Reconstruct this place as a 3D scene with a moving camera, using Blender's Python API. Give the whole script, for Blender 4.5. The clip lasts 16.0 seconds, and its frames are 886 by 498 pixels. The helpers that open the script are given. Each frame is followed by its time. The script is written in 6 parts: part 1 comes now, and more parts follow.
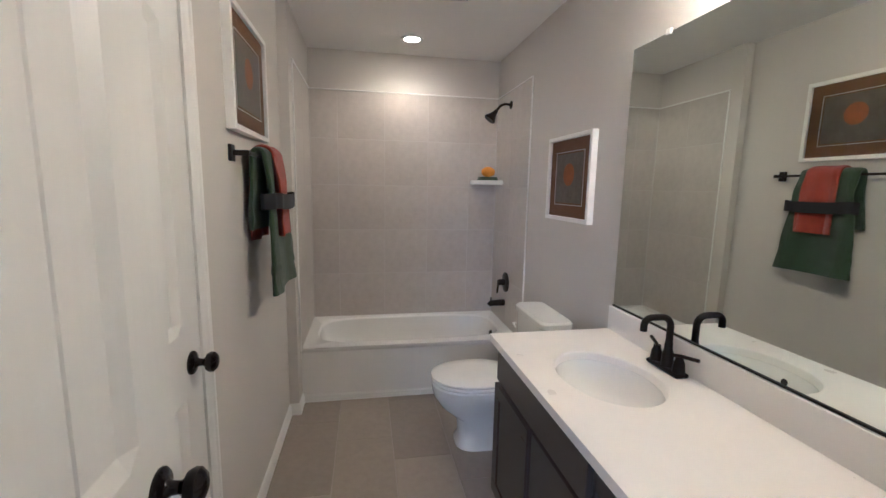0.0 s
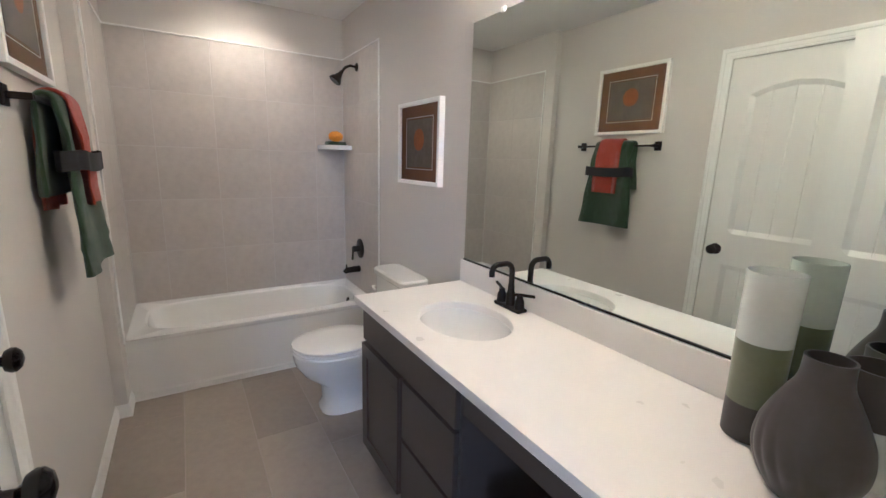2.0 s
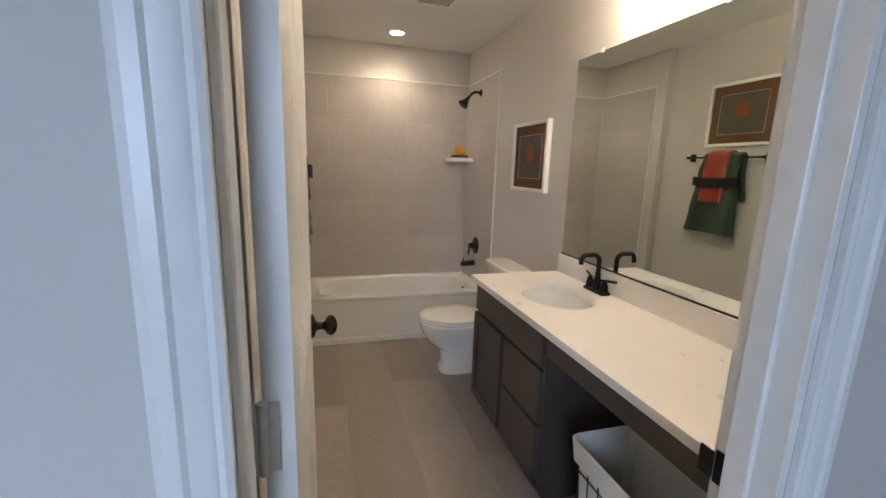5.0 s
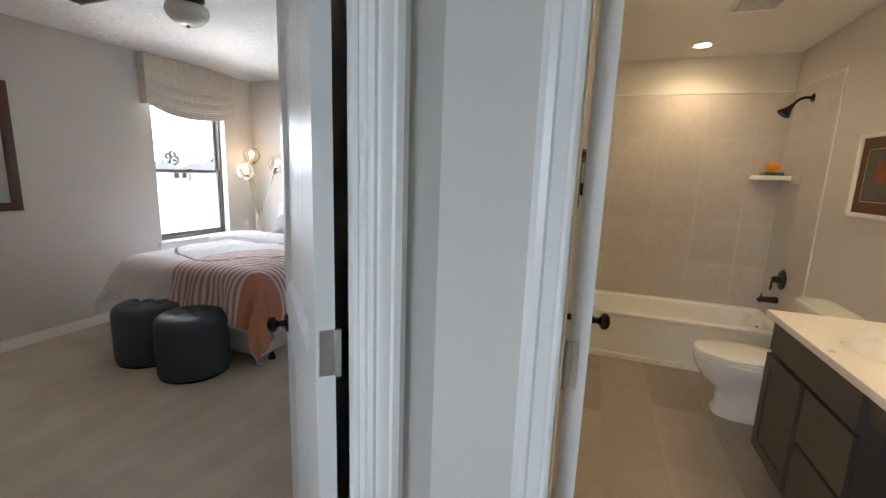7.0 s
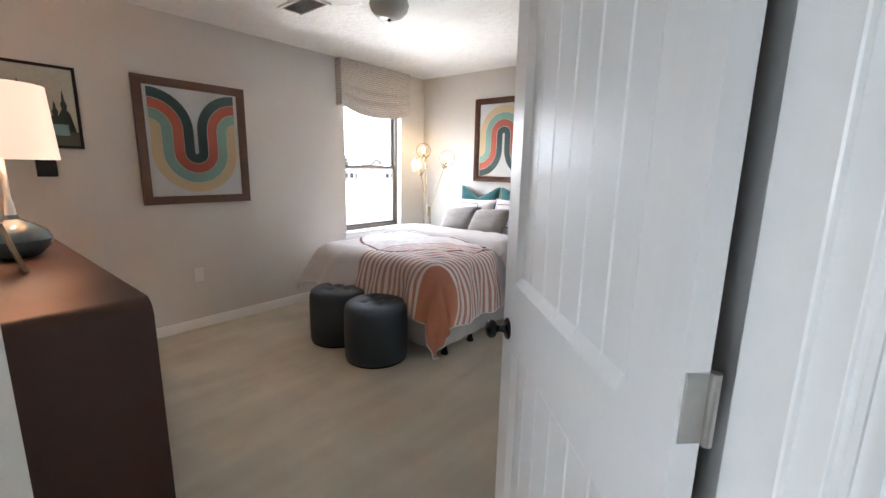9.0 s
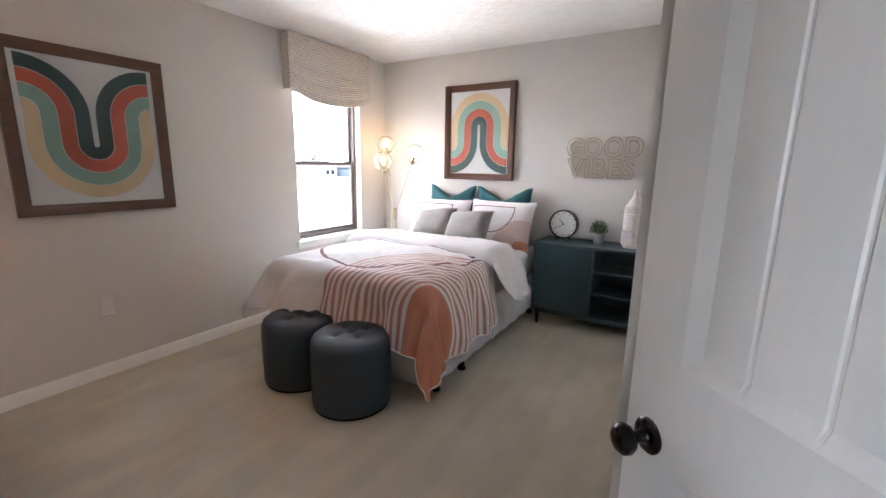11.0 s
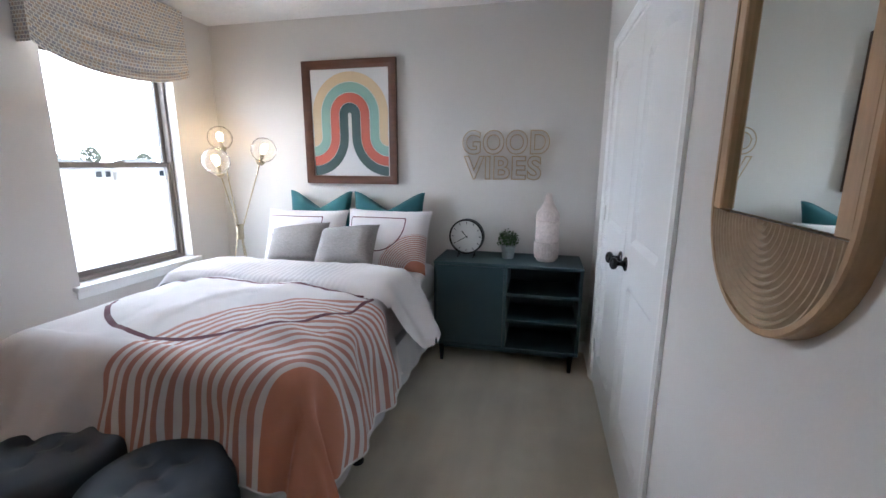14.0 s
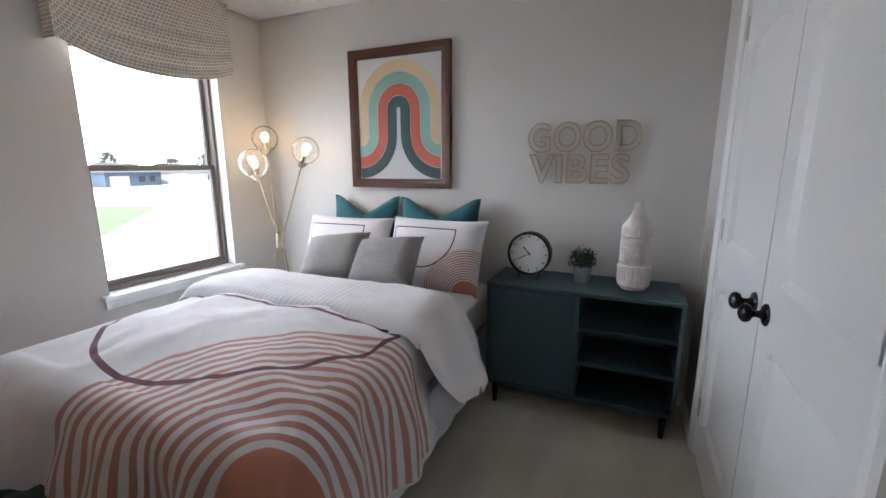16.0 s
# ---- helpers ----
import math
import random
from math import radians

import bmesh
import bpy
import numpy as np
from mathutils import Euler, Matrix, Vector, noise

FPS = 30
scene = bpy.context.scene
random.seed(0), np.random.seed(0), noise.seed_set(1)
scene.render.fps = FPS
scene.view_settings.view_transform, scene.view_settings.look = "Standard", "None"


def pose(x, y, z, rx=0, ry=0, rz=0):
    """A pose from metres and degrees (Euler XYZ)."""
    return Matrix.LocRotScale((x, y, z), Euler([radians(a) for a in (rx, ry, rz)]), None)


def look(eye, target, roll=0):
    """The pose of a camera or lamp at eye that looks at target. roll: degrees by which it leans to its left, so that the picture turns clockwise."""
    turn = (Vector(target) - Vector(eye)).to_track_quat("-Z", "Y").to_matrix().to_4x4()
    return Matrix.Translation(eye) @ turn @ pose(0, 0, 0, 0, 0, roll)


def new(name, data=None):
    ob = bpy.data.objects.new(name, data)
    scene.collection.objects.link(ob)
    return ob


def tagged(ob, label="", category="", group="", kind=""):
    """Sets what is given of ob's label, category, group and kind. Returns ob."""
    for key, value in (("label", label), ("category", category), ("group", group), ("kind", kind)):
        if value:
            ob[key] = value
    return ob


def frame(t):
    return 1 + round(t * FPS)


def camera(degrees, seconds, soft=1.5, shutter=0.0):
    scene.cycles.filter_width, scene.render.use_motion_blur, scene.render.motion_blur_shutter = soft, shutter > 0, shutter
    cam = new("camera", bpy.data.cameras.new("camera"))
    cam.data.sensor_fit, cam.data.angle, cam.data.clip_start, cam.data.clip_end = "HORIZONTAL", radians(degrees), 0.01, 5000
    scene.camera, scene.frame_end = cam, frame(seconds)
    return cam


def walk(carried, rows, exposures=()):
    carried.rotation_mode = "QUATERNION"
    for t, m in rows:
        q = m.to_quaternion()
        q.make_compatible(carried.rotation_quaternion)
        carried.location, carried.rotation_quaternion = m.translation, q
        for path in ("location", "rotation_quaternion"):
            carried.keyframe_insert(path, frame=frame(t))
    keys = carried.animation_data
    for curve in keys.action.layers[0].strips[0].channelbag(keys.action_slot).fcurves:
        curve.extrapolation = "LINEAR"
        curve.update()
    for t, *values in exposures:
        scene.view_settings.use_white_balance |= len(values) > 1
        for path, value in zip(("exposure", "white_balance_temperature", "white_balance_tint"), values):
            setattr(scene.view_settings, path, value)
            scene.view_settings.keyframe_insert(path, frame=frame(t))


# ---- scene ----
cam = camera(93.6, 16.0)
METRES, EYE, TILT, LEAN, TURN = 8.0, 1.5, 0.0, 0.0, -10.8
PATH = [
    (0, (-0.211, 0.068, 1.453), (0.151, 2.013, 1.162), 1.1),
    (0.5, (-0.239, 0.061, 1.436), (0.322, 1.957, 1.138), 1.5),
    (1, (-0.27, 0.069, 1.431), (0.505, 1.882, 1.099), 1.8),
    (1.5, (-0.271, 0.06, 1.43), (0.669, 1.785, 1.057), 1.9),
    (2, (-0.283, 0.049, 1.42), (0.752, 1.71, 1.009), 1.8),
    (2.5, (-0.308, 0.008, 1.41), (0.731, 1.66, 0.972), 1.4),
    (3, (-0.33, -0.068, 1.41), (0.665, 1.611, 0.969), 1.1),
    (5.5, (-0.508, -0.523, 1.43), (-0.19, 1.417, 1.064), 2.1),
    (6, (-0.504, -0.611, 1.426), (-0.498, 1.357, 1.07), 2.2),
    (6.5, (-0.5, -0.674, 1.443), (-0.848, 1.263, 1.088), 2.1),
    (7, (-0.544, -0.706, 1.447), (-1.209, 1.146, 1.09), 2.0),
    (7.5, (-0.628, -0.703, 1.425), (-1.551, 1.034, 1.068), 1.7),
    (8, (-0.709, -0.639, 1.395), (-1.838, 0.971, 1.03), 1.4),
    (8.5, (-0.812, -0.636, 1.383), (-2.054, 0.885, 1.002), 1.2),
    (11, (-1.509, -0.333, 1.378), (-2.528, 1.342, 0.982), 0.9),
    (11.5, (-1.646, -0.193, 1.388), (-2.524, 1.56, 0.992), 1.0),
    (12, (-1.761, -0.061, 1.387), (-2.487, 1.758, 0.982), 0.8),
    (12.5, (-1.871, 0.032, 1.384), (-2.457, 1.901, 0.979), 0.8),
    (13, (-1.971, 0.114, 1.379), (-2.468, 2.009, 0.977), 0.5),
    (13.5, (-2.0, 0.239, 1.384), (-2.45, 2.146, 0.981), 0.4),
    (14, (-1.986, 0.408, 1.393), (-2.43, 2.317, 0.992), 0.3),
    (14.5, (-2.008, 0.561, 1.384), (-2.49, 2.461, 0.984), 0.2),
    (15, (-2.063, 0.703, 1.38), (-2.613, 2.587, 0.993), 0.1),
    (15.5, (-2.044, 0.833, 1.372), (-2.723, 2.676, 0.991), -0.1),
    (16, (-1.998, 0.935, 1.383), (-2.785, 2.732, 0.992), -0.1),
]
EXPO = [
    (0.0, 0.85, 4500, 14), (1.0, 0.95, 4500, 14), (2.5, 1.1, 4500, 14), (3.0, 1.05, 4500, 14), (5.5, 0.8, 5300, 12), (7.0, 0.8, 5900, 10), (8.5, 1.12, 6050, 10), (11.0, 1.24, 6050, 14), (12.0, 1.1, 5700, 12), (13.0, 0.95, 5500, 12), (14.0, 0.8, 5550, 10), (16.0, 0.45, 5750, 10),
]
walk(cam, [(t, look(eye, target, roll)) for t, eye, target, roll in PATH], EXPO)

# ---- world, sun and exposure ----
world = bpy.data.worlds.new("sky")
scene.world = world
world.use_nodes = True
wn = world.node_tree.nodes
sky = wn.new("ShaderNodeTexSky")
sky.sky_type, sky.sun_disc = "NISHITA", False
sky.sun_elevation, sky.sun_rotation = radians(47), radians(147)
world.node_tree.links.new(sky.outputs[0], wn["Background"].inputs[0])
wn["Background"].inputs[1].default_value = 0.15
sun = new("sun", bpy.data.lights.new("sun", "SUN"))
sun.data.energy, sun.data.angle, sun.data.color = 5.0, radians(0.5), (1.0, 0.95, 0.88)
sun.matrix_world = look((0, 0, 20), (-0.55 * 20, 0.85 * 20, 20 - 1.1 * 20))
WARM = (1.0, 0.71, 0.385)


def daylight_lamp(name, width, height, energy, colour, eye, target):
    """An area lamp added outside a window as stand-in daylight, shining in through it."""
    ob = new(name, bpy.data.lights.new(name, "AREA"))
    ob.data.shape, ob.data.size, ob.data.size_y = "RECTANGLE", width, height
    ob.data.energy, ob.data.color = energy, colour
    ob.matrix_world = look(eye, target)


# Three added lamps, kept out of view, strengthen the daylight through the bedroom window.
daylight_lamp("bedroom_west_sky_lamp", 7.0, 6.0, 270.0, (0.93, 0.95, 1.0), (-12.0, 1.5, 1.6), (-4.66, 2.5, 1.4))
daylight_lamp("bedroom_high_sky_lamp", 8.0, 5.0, 90.0, (0.93, 0.95, 1.0), (-13.0, 5.5, 7.6), (-4.66, 2.68, 1.4))
daylight_lamp("bedroom_bounce_lamp", 6.0, 4.0, 620.0, (1.0, 0.96, 0.90), (-8.2, 4.6, -2.0), (-4.66, 2.7, 1.2))
# Added lamp in a made-up opening of the unseen hall wall.
daylight_lamp("hall_added_lamp", 0.6, 1.0, 3.3, (0.74, 0.89, 1.0), (-1.15, -2.36, 1.5), (-0.95, 0.0, 1.3))


# ---- node materials ----
def principled(name):
    m = bpy.data.materials.new(name)
    m.use_nodes = True
    nt = m.node_tree
    return m, nt, nt.nodes["Principled BSDF"]


def mth(nt, op, a, b=0.0, c=0.0):
    n = nt.nodes.new("ShaderNodeMath")
    n.operation = op
    for k, v in enumerate((a, b, c)):
        if isinstance(v, (int, float)):
            n.inputs[k].default_value = v
        else:
            nt.links.new(v, n.inputs[k])
    return n.outputs[0]


def mixc(nt, fac, a, b):
    n = nt.nodes.new("ShaderNodeMix")
    n.data_type = "RGBA"
    for sock, v in ((n.inputs[0], fac), (n.inputs[6], a), (n.inputs[7], b)):
        if isinstance(v, tuple):
            sock.default_value = (*v[:3], 1)
        elif isinstance(v, (int, float)):
            sock.default_value = v
        else:
            nt.links.new(v, sock)
    return n.outputs[2]


def noise_tex(nt, scale, detail=4.0, stretch=None, rough=0.55):
    tc = nt.nodes.new("ShaderNodeTexCoord")
    n = nt.nodes.new("ShaderNodeTexNoise")
    n.inputs["Scale"].default_value, n.inputs["Detail"].default_value, n.inputs["Roughness"].default_value = scale, detail, rough
    if stretch:
        mp = nt.nodes.new("ShaderNodeMapping")
        mp.inputs["Scale"].default_value = stretch
        nt.links.new(tc.outputs["Object"], mp.inputs[0])
        nt.links.new(mp.outputs[0], n.inputs["Vector"])
    else:
        nt.links.new(tc.outputs["Object"], n.inputs["Vector"])
    return n.outputs[0]


def ramp(nt, sock, lo, hi):
    n = nt.nodes.new("ShaderNodeMapRange")
    n.inputs[1].default_value, n.inputs[2].default_value = lo, hi
    nt.links.new(sock, n.inputs[0])
    return n.outputs[0]


def bumped(nt, bsdf, height, strength, dist=0.002):
    b = nt.nodes.new("ShaderNodeBump")
    b.inputs["Strength"].default_value, b.inputs["Distance"].default_value = strength, dist
    nt.links.new(height, b.inputs["Height"])
    nt.links.new(b.outputs[0], bsdf.inputs["Normal"])


def mat(name, col, rough=0.5, metal=0.0, var=0.12, scale=3.0, fine=60.0, bump=0.15, dist=0.001, stretch=None, spec=0.5, sheen=0.0, coat=0.0, rnd=0.0):
    """Colour varied at two scales, with fine relief and uneven gloss."""
    m, nt, b = principled(name)
    big, small = noise_tex(nt, scale, 3, stretch), noise_tex(nt, fine, 4, stretch)
    dark = tuple(c * (1 - var) for c in col)
    light = tuple(min(1, c * (1 + var * 0.6)) for c in col)
    f = mth(nt, "MULTIPLY_ADD", small, 0.4, mth(nt, "MULTIPLY", big, 0.6))
    base = mixc(nt, ramp(nt, f, 0.3, 0.7), dark, light)
    if rnd:
        oi = nt.nodes.new("ShaderNodeObjectInfo")
        hs = nt.nodes.new("ShaderNodeHueSaturation")
        nt.links.new(mth(nt, "MULTIPLY_ADD", oi.outputs["Random"], rnd, 1 - rnd / 2), hs.inputs["Value"])
        nt.links.new(base, hs.inputs["Color"])
        base = hs.outputs[0]
    nt.links.new(base, b.inputs["Base Color"])
    nt.links.new(mth(nt, "MULTIPLY_ADD", big, min(0.18, var), max(0.02, rough - min(0.09, var / 2))), b.inputs["Roughness"])
    b.inputs["Metallic"].default_value = metal
    b.inputs["Specular IOR Level"].default_value = spec
    b.inputs["Sheen Weight"].default_value = sheen
    b.inputs["Coat Weight"].default_value = coat
    if bump:
        bumped(nt, b, small, bump, dist)
    return m


def glow(name, col, strength):
    m, nt, b = principled(name)
    b.inputs["Base Color"].default_value = (*col, 1)
    b.inputs["Emission Color"].default_value = (*col, 1)
    b.inputs["Emission Strength"].default_value = strength
    return m


def glass(name, col=(1, 1, 1), rough=0.0, ior=1.45):
    m, nt, b = principled(name)
    b.inputs["Base Color"].default_value = (*col, 1)
    b.inputs["Roughness"].default_value = rough
    b.inputs["Transmission Weight"].default_value = 1
    b.inputs["IOR"].default_value = ior
    return m


def silver(name):
    m, nt, b = principled(name)
    b.inputs["Base Color"].default_value = (0.81, 0.86, 0.82, 1)
    b.inputs["Metallic"].default_value = 1
    b.inputs["Roughness"].default_value = 0.012
    return m


WALL = mat("wall_paint", (0.61, 0.585, 0.55), 0.75, var=0.03, scale=1.2, fine=110, bump=0.25, dist=0.0012)
CEIL = mat("ceiling_paint", (0.80, 0.79, 0.77), 0.85, var=0.03, scale=2, fine=120, bump=0.2)
KNOCK = mat("knockdown_ceiling", (0.82, 0.81, 0.79), 0.85, var=0.05, scale=5, fine=16, bump=1.0, dist=0.02)
TRIM = mat("trim_paint", (0.82, 0.82, 0.80), 0.32, var=0.03, scale=2, fine=40, bump=0.05)
DOORP = mat("door_paint", (0.74, 0.74, 0.725), 0.34, var=0.03, scale=1.5, fine=90, bump=0.12, stretch=(1, 1, 0.08))
CARPET = mat("carpet", (0.58, 0.53, 0.43), 0.95, var=0.16, scale=1.6, fine=380, bump=0.9, dist=0.006, sheen=0.25, spec=0.1)


def streaked(m):
    """Long soft bands left by a vacuum cleaner in the pile."""
    nt = m.node_tree
    sock = nt.nodes["Principled BSDF"].inputs["Base Color"]
    hs = nt.nodes.new("ShaderNodeHueSaturation")
    band = mth(nt, "MULTIPLY", ramp(nt, noise_tex(nt, 2.4, 2, (2.6, 0.45, 1)), 0.38, 0.62), 0.12)
    cross = mth(nt, "MULTIPLY", ramp(nt, noise_tex(nt, 2.0, 2, (1.3, 1.6, 1)), 0.40, 0.60), 0.08)
    nt.links.new(mth(nt, "ADD", mth(nt, "ADD", band, cross), 0.90), hs.inputs["Value"])
    nt.links.new(sock.links[0].from_socket, hs.inputs["Color"])
    nt.links.new(hs.outputs[0], sock)


streaked(CARPET)
TILE = mat("floor_tile", (0.335, 0.292, 0.245), 0.42, var=0.16, scale=2.2, fine=26, bump=0.06, rnd=0.25)
GROUT = mat("floor_grout", (0.40, 0.36, 0.32), 0.85, var=0.1)
WTILE = mat("wall_tile", (0.505, 0.472, 0.44), 0.38, var=0.14, scale=3.0, fine=22, bump=0.05, rnd=0.07)
WGROUT = mat("wall_grout", (0.545, 0.525, 0.505), 0.8, var=0.05)
PORC = mat("white_porcelain", (0.82, 0.82, 0.80), 0.12, var=0.02, bump=0.0, coat=0.4)
ACRYL = mat("white_acrylic", (0.80, 0.80, 0.78), 0.22, var=0.02, bump=0.0, coat=0.2)
QUARTZ = mat("white_quartz", (0.80, 0.78, 0.76), 0.28, var=0.03, scale=10, fine=300, bump=0.0)
CAB = mat("dark_cabinet_paint", (0.075, 0.060, 0.052), 0.42, var=0.1, scale=2, fine=120, bump=0.08, stretch=(1, 1, 0.1))
BRONZE = mat("oil_rubbed_bronze", (0.018, 0.015, 0.014), 0.38, metal=0.7, var=0.2, bump=0.03)
GLOSSBLK = mat("dark_bronze_knob", (0.012, 0.009, 0.009), 0.16, metal=0.4, var=0.1, bump=0.0)
NICKEL = mat("satin_nickel", (0.62, 0.61, 0.58), 0.32, metal=1.0, bump=0.02)
WHITEPL = mat("white_plastic", (0.80, 0.79, 0.76), 0.4, var=0.02, bump=0.0)
MIRR = silver("mirror_silver")
WFRAME = mat("white_frame_paint", (0.82, 0.82, 0.81), 0.35, var=0.03, bump=0.05)
BROWNMAT = mat("rust_mat_board", (0.19, 0.10, 0.06), 0.9, var=0.08, fine=240)
GREENT = mat("green_terry", (0.033, 0.062, 0.033), 0.95, var=0.3, scale=30, fine=420, bump=1.0, dist=0.004, sheen=0.3, spec=0.1)
REDT = mat("red_terry", (0.33, 0.045, 0.025), 0.95, var=0.25, scale=30, fine=420, bump=1.0, dist=0.004, sheen=0.3, spec=0.1)
BLACKT = mat("black_ribbon", (0.012, 0.012, 0.016), 0.8, fine=300, bump=0.3)
VINYL = mat("dark_blue_leatherette", (0.036, 0.050, 0.067), 0.55, var=0.15, scale=6, fine=320, bump=0.25, dist=0.001)
TEALW = mat("dark_teal_paint", (0.032, 0.062, 0.072), 0.45, var=0.08, fine=70, bump=0.06)
# Darker copy of the teal paint, with the shelf shade put into its colour.
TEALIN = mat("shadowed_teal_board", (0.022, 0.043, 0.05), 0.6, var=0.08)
WALNUT = mat("walnut_frame_wood", (0.095, 0.038, 0.02), 0.35, var=0.35, scale=4, fine=60, bump=0.1, stretch=(1, 1, 12), coat=0.2)
MAHOG = mat("dark_mahogany", (0.075, 0.030, 0.020), 0.42, var=0.15, scale=3, fine=18, bump=0.0, stretch=(1, 1, 1.001), coat=0.08)
MANGO = mat("honey_wood", (0.42, 0.27, 0.15), 0.5, var=0.25, scale=6, fine=50, bump=0.12, stretch=(3, 3, 0.4))
RIDGE = mat("carved_beige_wood", (0.40, 0.30, 0.20), 0.6, var=0.2, scale=8, fine=80, bump=0.2)
BRASS = mat("antique_brass", (0.43, 0.37, 0.26), 0.28, metal=1.0, bump=0.02)
GOLDW = mat("pale_gold_wire", (0.50, 0.40, 0.27), 0.35, metal=0.6, bump=0.02)
TEALF = mat("teal_cotton", (0.018, 0.115, 0.135), 0.9, var=0.15, fine=500, bump=0.4, sheen=0.2)
GREYF = mat("grey_linen", (0.29, 0.27, 0.26), 0.95, var=0.35, scale=60, fine=500, bump=0.7, dist=0.002, stretch=(1, 1, 4), sheen=0.2)
WHITEF = mat("white_cotton", (0.72, 0.70, 0.70), 0.92, var=0.05, scale=6, fine=500, bump=0.25, sheen=0.15)
SKIRTF = mat("bed_skirt_cotton", (0.62, 0.62, 0.63), 0.92, var=0.06, fine=400, bump=0.25)
BLKM = mat("black_metal", (0.015, 0.015, 0.016), 0.45, metal=0.5, bump=0.03)
CLOCKF = mat("clock_face", (0.62, 0.62, 0.60), 0.6, var=0.02, bump=0.0)
ZINC = mat("galvanised_zinc", (0.45, 0.46, 0.45), 0.4, metal=0.9, var=0.2, scale=25, bump=0.05)
LEAF = mat("boxwood_leaf", (0.045, 0.10, 0.025), 0.6, var=0.4, scale=60, bump=0.1)
CERAM = mat("limewashed_ceramic", (0.66, 0.59, 0.56), 0.8, var=0.22, scale=22, fine=90, bump=0.5, dist=0.003)
VWHITE = mat("celadon_white_glaze", (0.62, 0.66, 0.63), 0.22, var=0.06, bump=0.02)
VGREEN = mat("sage_green_glaze", (0.155, 0.172, 0.105), 0.3, var=0.12, bump=0.04)
VDARK = mat("charcoal_ceramic", (0.05, 0.045, 0.043), 0.42, var=0.15, bump=0.1)
LINER = mat("white_liner_cloth", (0.74, 0.74, 0.72), 0.9, var=0.05, fine=300, bump=0.3)
WINF = mat("bronze_window_frame", (0.15, 0.13, 0.115), 0.45, var=0.06, bump=0.03)
PANE = glass("window_glass", (1, 1, 1), 0.0, 1.02)
GLOBE = glass("lamp_globe_glass", (1, 0.98, 0.95), 0.22, 1.25)
BULB = glow("lit_bulb", (1.0, 0.68, 0.36), 40.0)
LENS = glow("downlight_lens", WARM, 48.0)
VBULB = glow("vanity_globe", WARM, 43.0)
SHADEL = glow("lit_lamp_shade", (1.0, 0.72, 0.52), 0.38)
PAPER = mat("white_paper", (0.60, 0.61, 0.61), 0.8, var=0.03, bump=0.0)
CREAM = mat("cream_paint", (0.60, 0.47, 0.29), 0.75, var=0.05)
TEALP = mat("sea_green_paint", (0.24, 0.40, 0.35), 0.75, var=0.08)
REDP = mat("coral_red_paint", (0.46, 0.115, 0.075), 0.75, var=0.08)
DKGP = mat("deep_green_paint", (0.045, 0.085, 0.085), 0.75, var=0.08)
GREYP = mat("grey_picture_print", (0.16, 0.135, 0.12), 0.5, var=0.35, scale=10, fine=40, bump=0.0)
SUNP = mat("orange_print", (0.36, 0.12, 0.04), 0.6, var=0.3, scale=20, bump=0.0)
YELLOW = mat("yellow_sponge", (0.72, 0.30, 0.02), 0.8, var=0.2, scale=20, bump=0.5)
CERBOWL = mat("basin_porcelain", (0.82, 0.82, 0.81), 0.1, var=0.02, bump=0.0, coat=0.4)
MAROON = mat("maroon_print", (0.10, 0.02, 0.03), 0.9)


def weave_material(name):
    """Woven shade: pale ground, blue and ochre flecks in rows."""
    m, nt, b = principled(name)
    tc = nt.nodes.new("ShaderNodeTexCoord")
    br = nt.nodes.new("ShaderNodeTexBrick")
    br.inputs["Scale"].default_value = 22
    br.inputs["Row Height"].default_value = 0.42
    br.inputs["Color1"].default_value, br.inputs["Color2"].default_value = (0.19, 0.22, 0.29, 1), (0.50, 0.34, 0.19, 1)
    br.inputs["Mortar"].default_value = (0.80, 0.77, 0.70, 1)
    br.inputs["Mortar Size"].default_value = 0.07
    br.inputs["Mortar Smooth"].default_value = 0.5
    nt.links.new(tc.outputs["UV"], br.inputs["Vector"])
    base = mixc(nt, mth(nt, "MULTIPLY_ADD", noise_tex(nt, 25), 0.5, 0.45), (0.70, 0.66, 0.59), br.outputs[0])
    nt.links.new(base, b.inputs["Base Color"])
    b.inputs["Roughness"].default_value = 0.95
    b.inputs["Transmission Weight"].default_value = 0.0
    bumped(nt, b, br.outputs["Fac"], 0.3, 0.002)
    return m


def uv_axes(nt):
    tc = nt.nodes.new("ShaderNodeTexCoord")
    sp = nt.nodes.new("ShaderNodeSeparateXYZ")
    nt.links.new(tc.outputs["UV"], sp.inputs[0])
    return sp.outputs[0], sp.outputs[1]


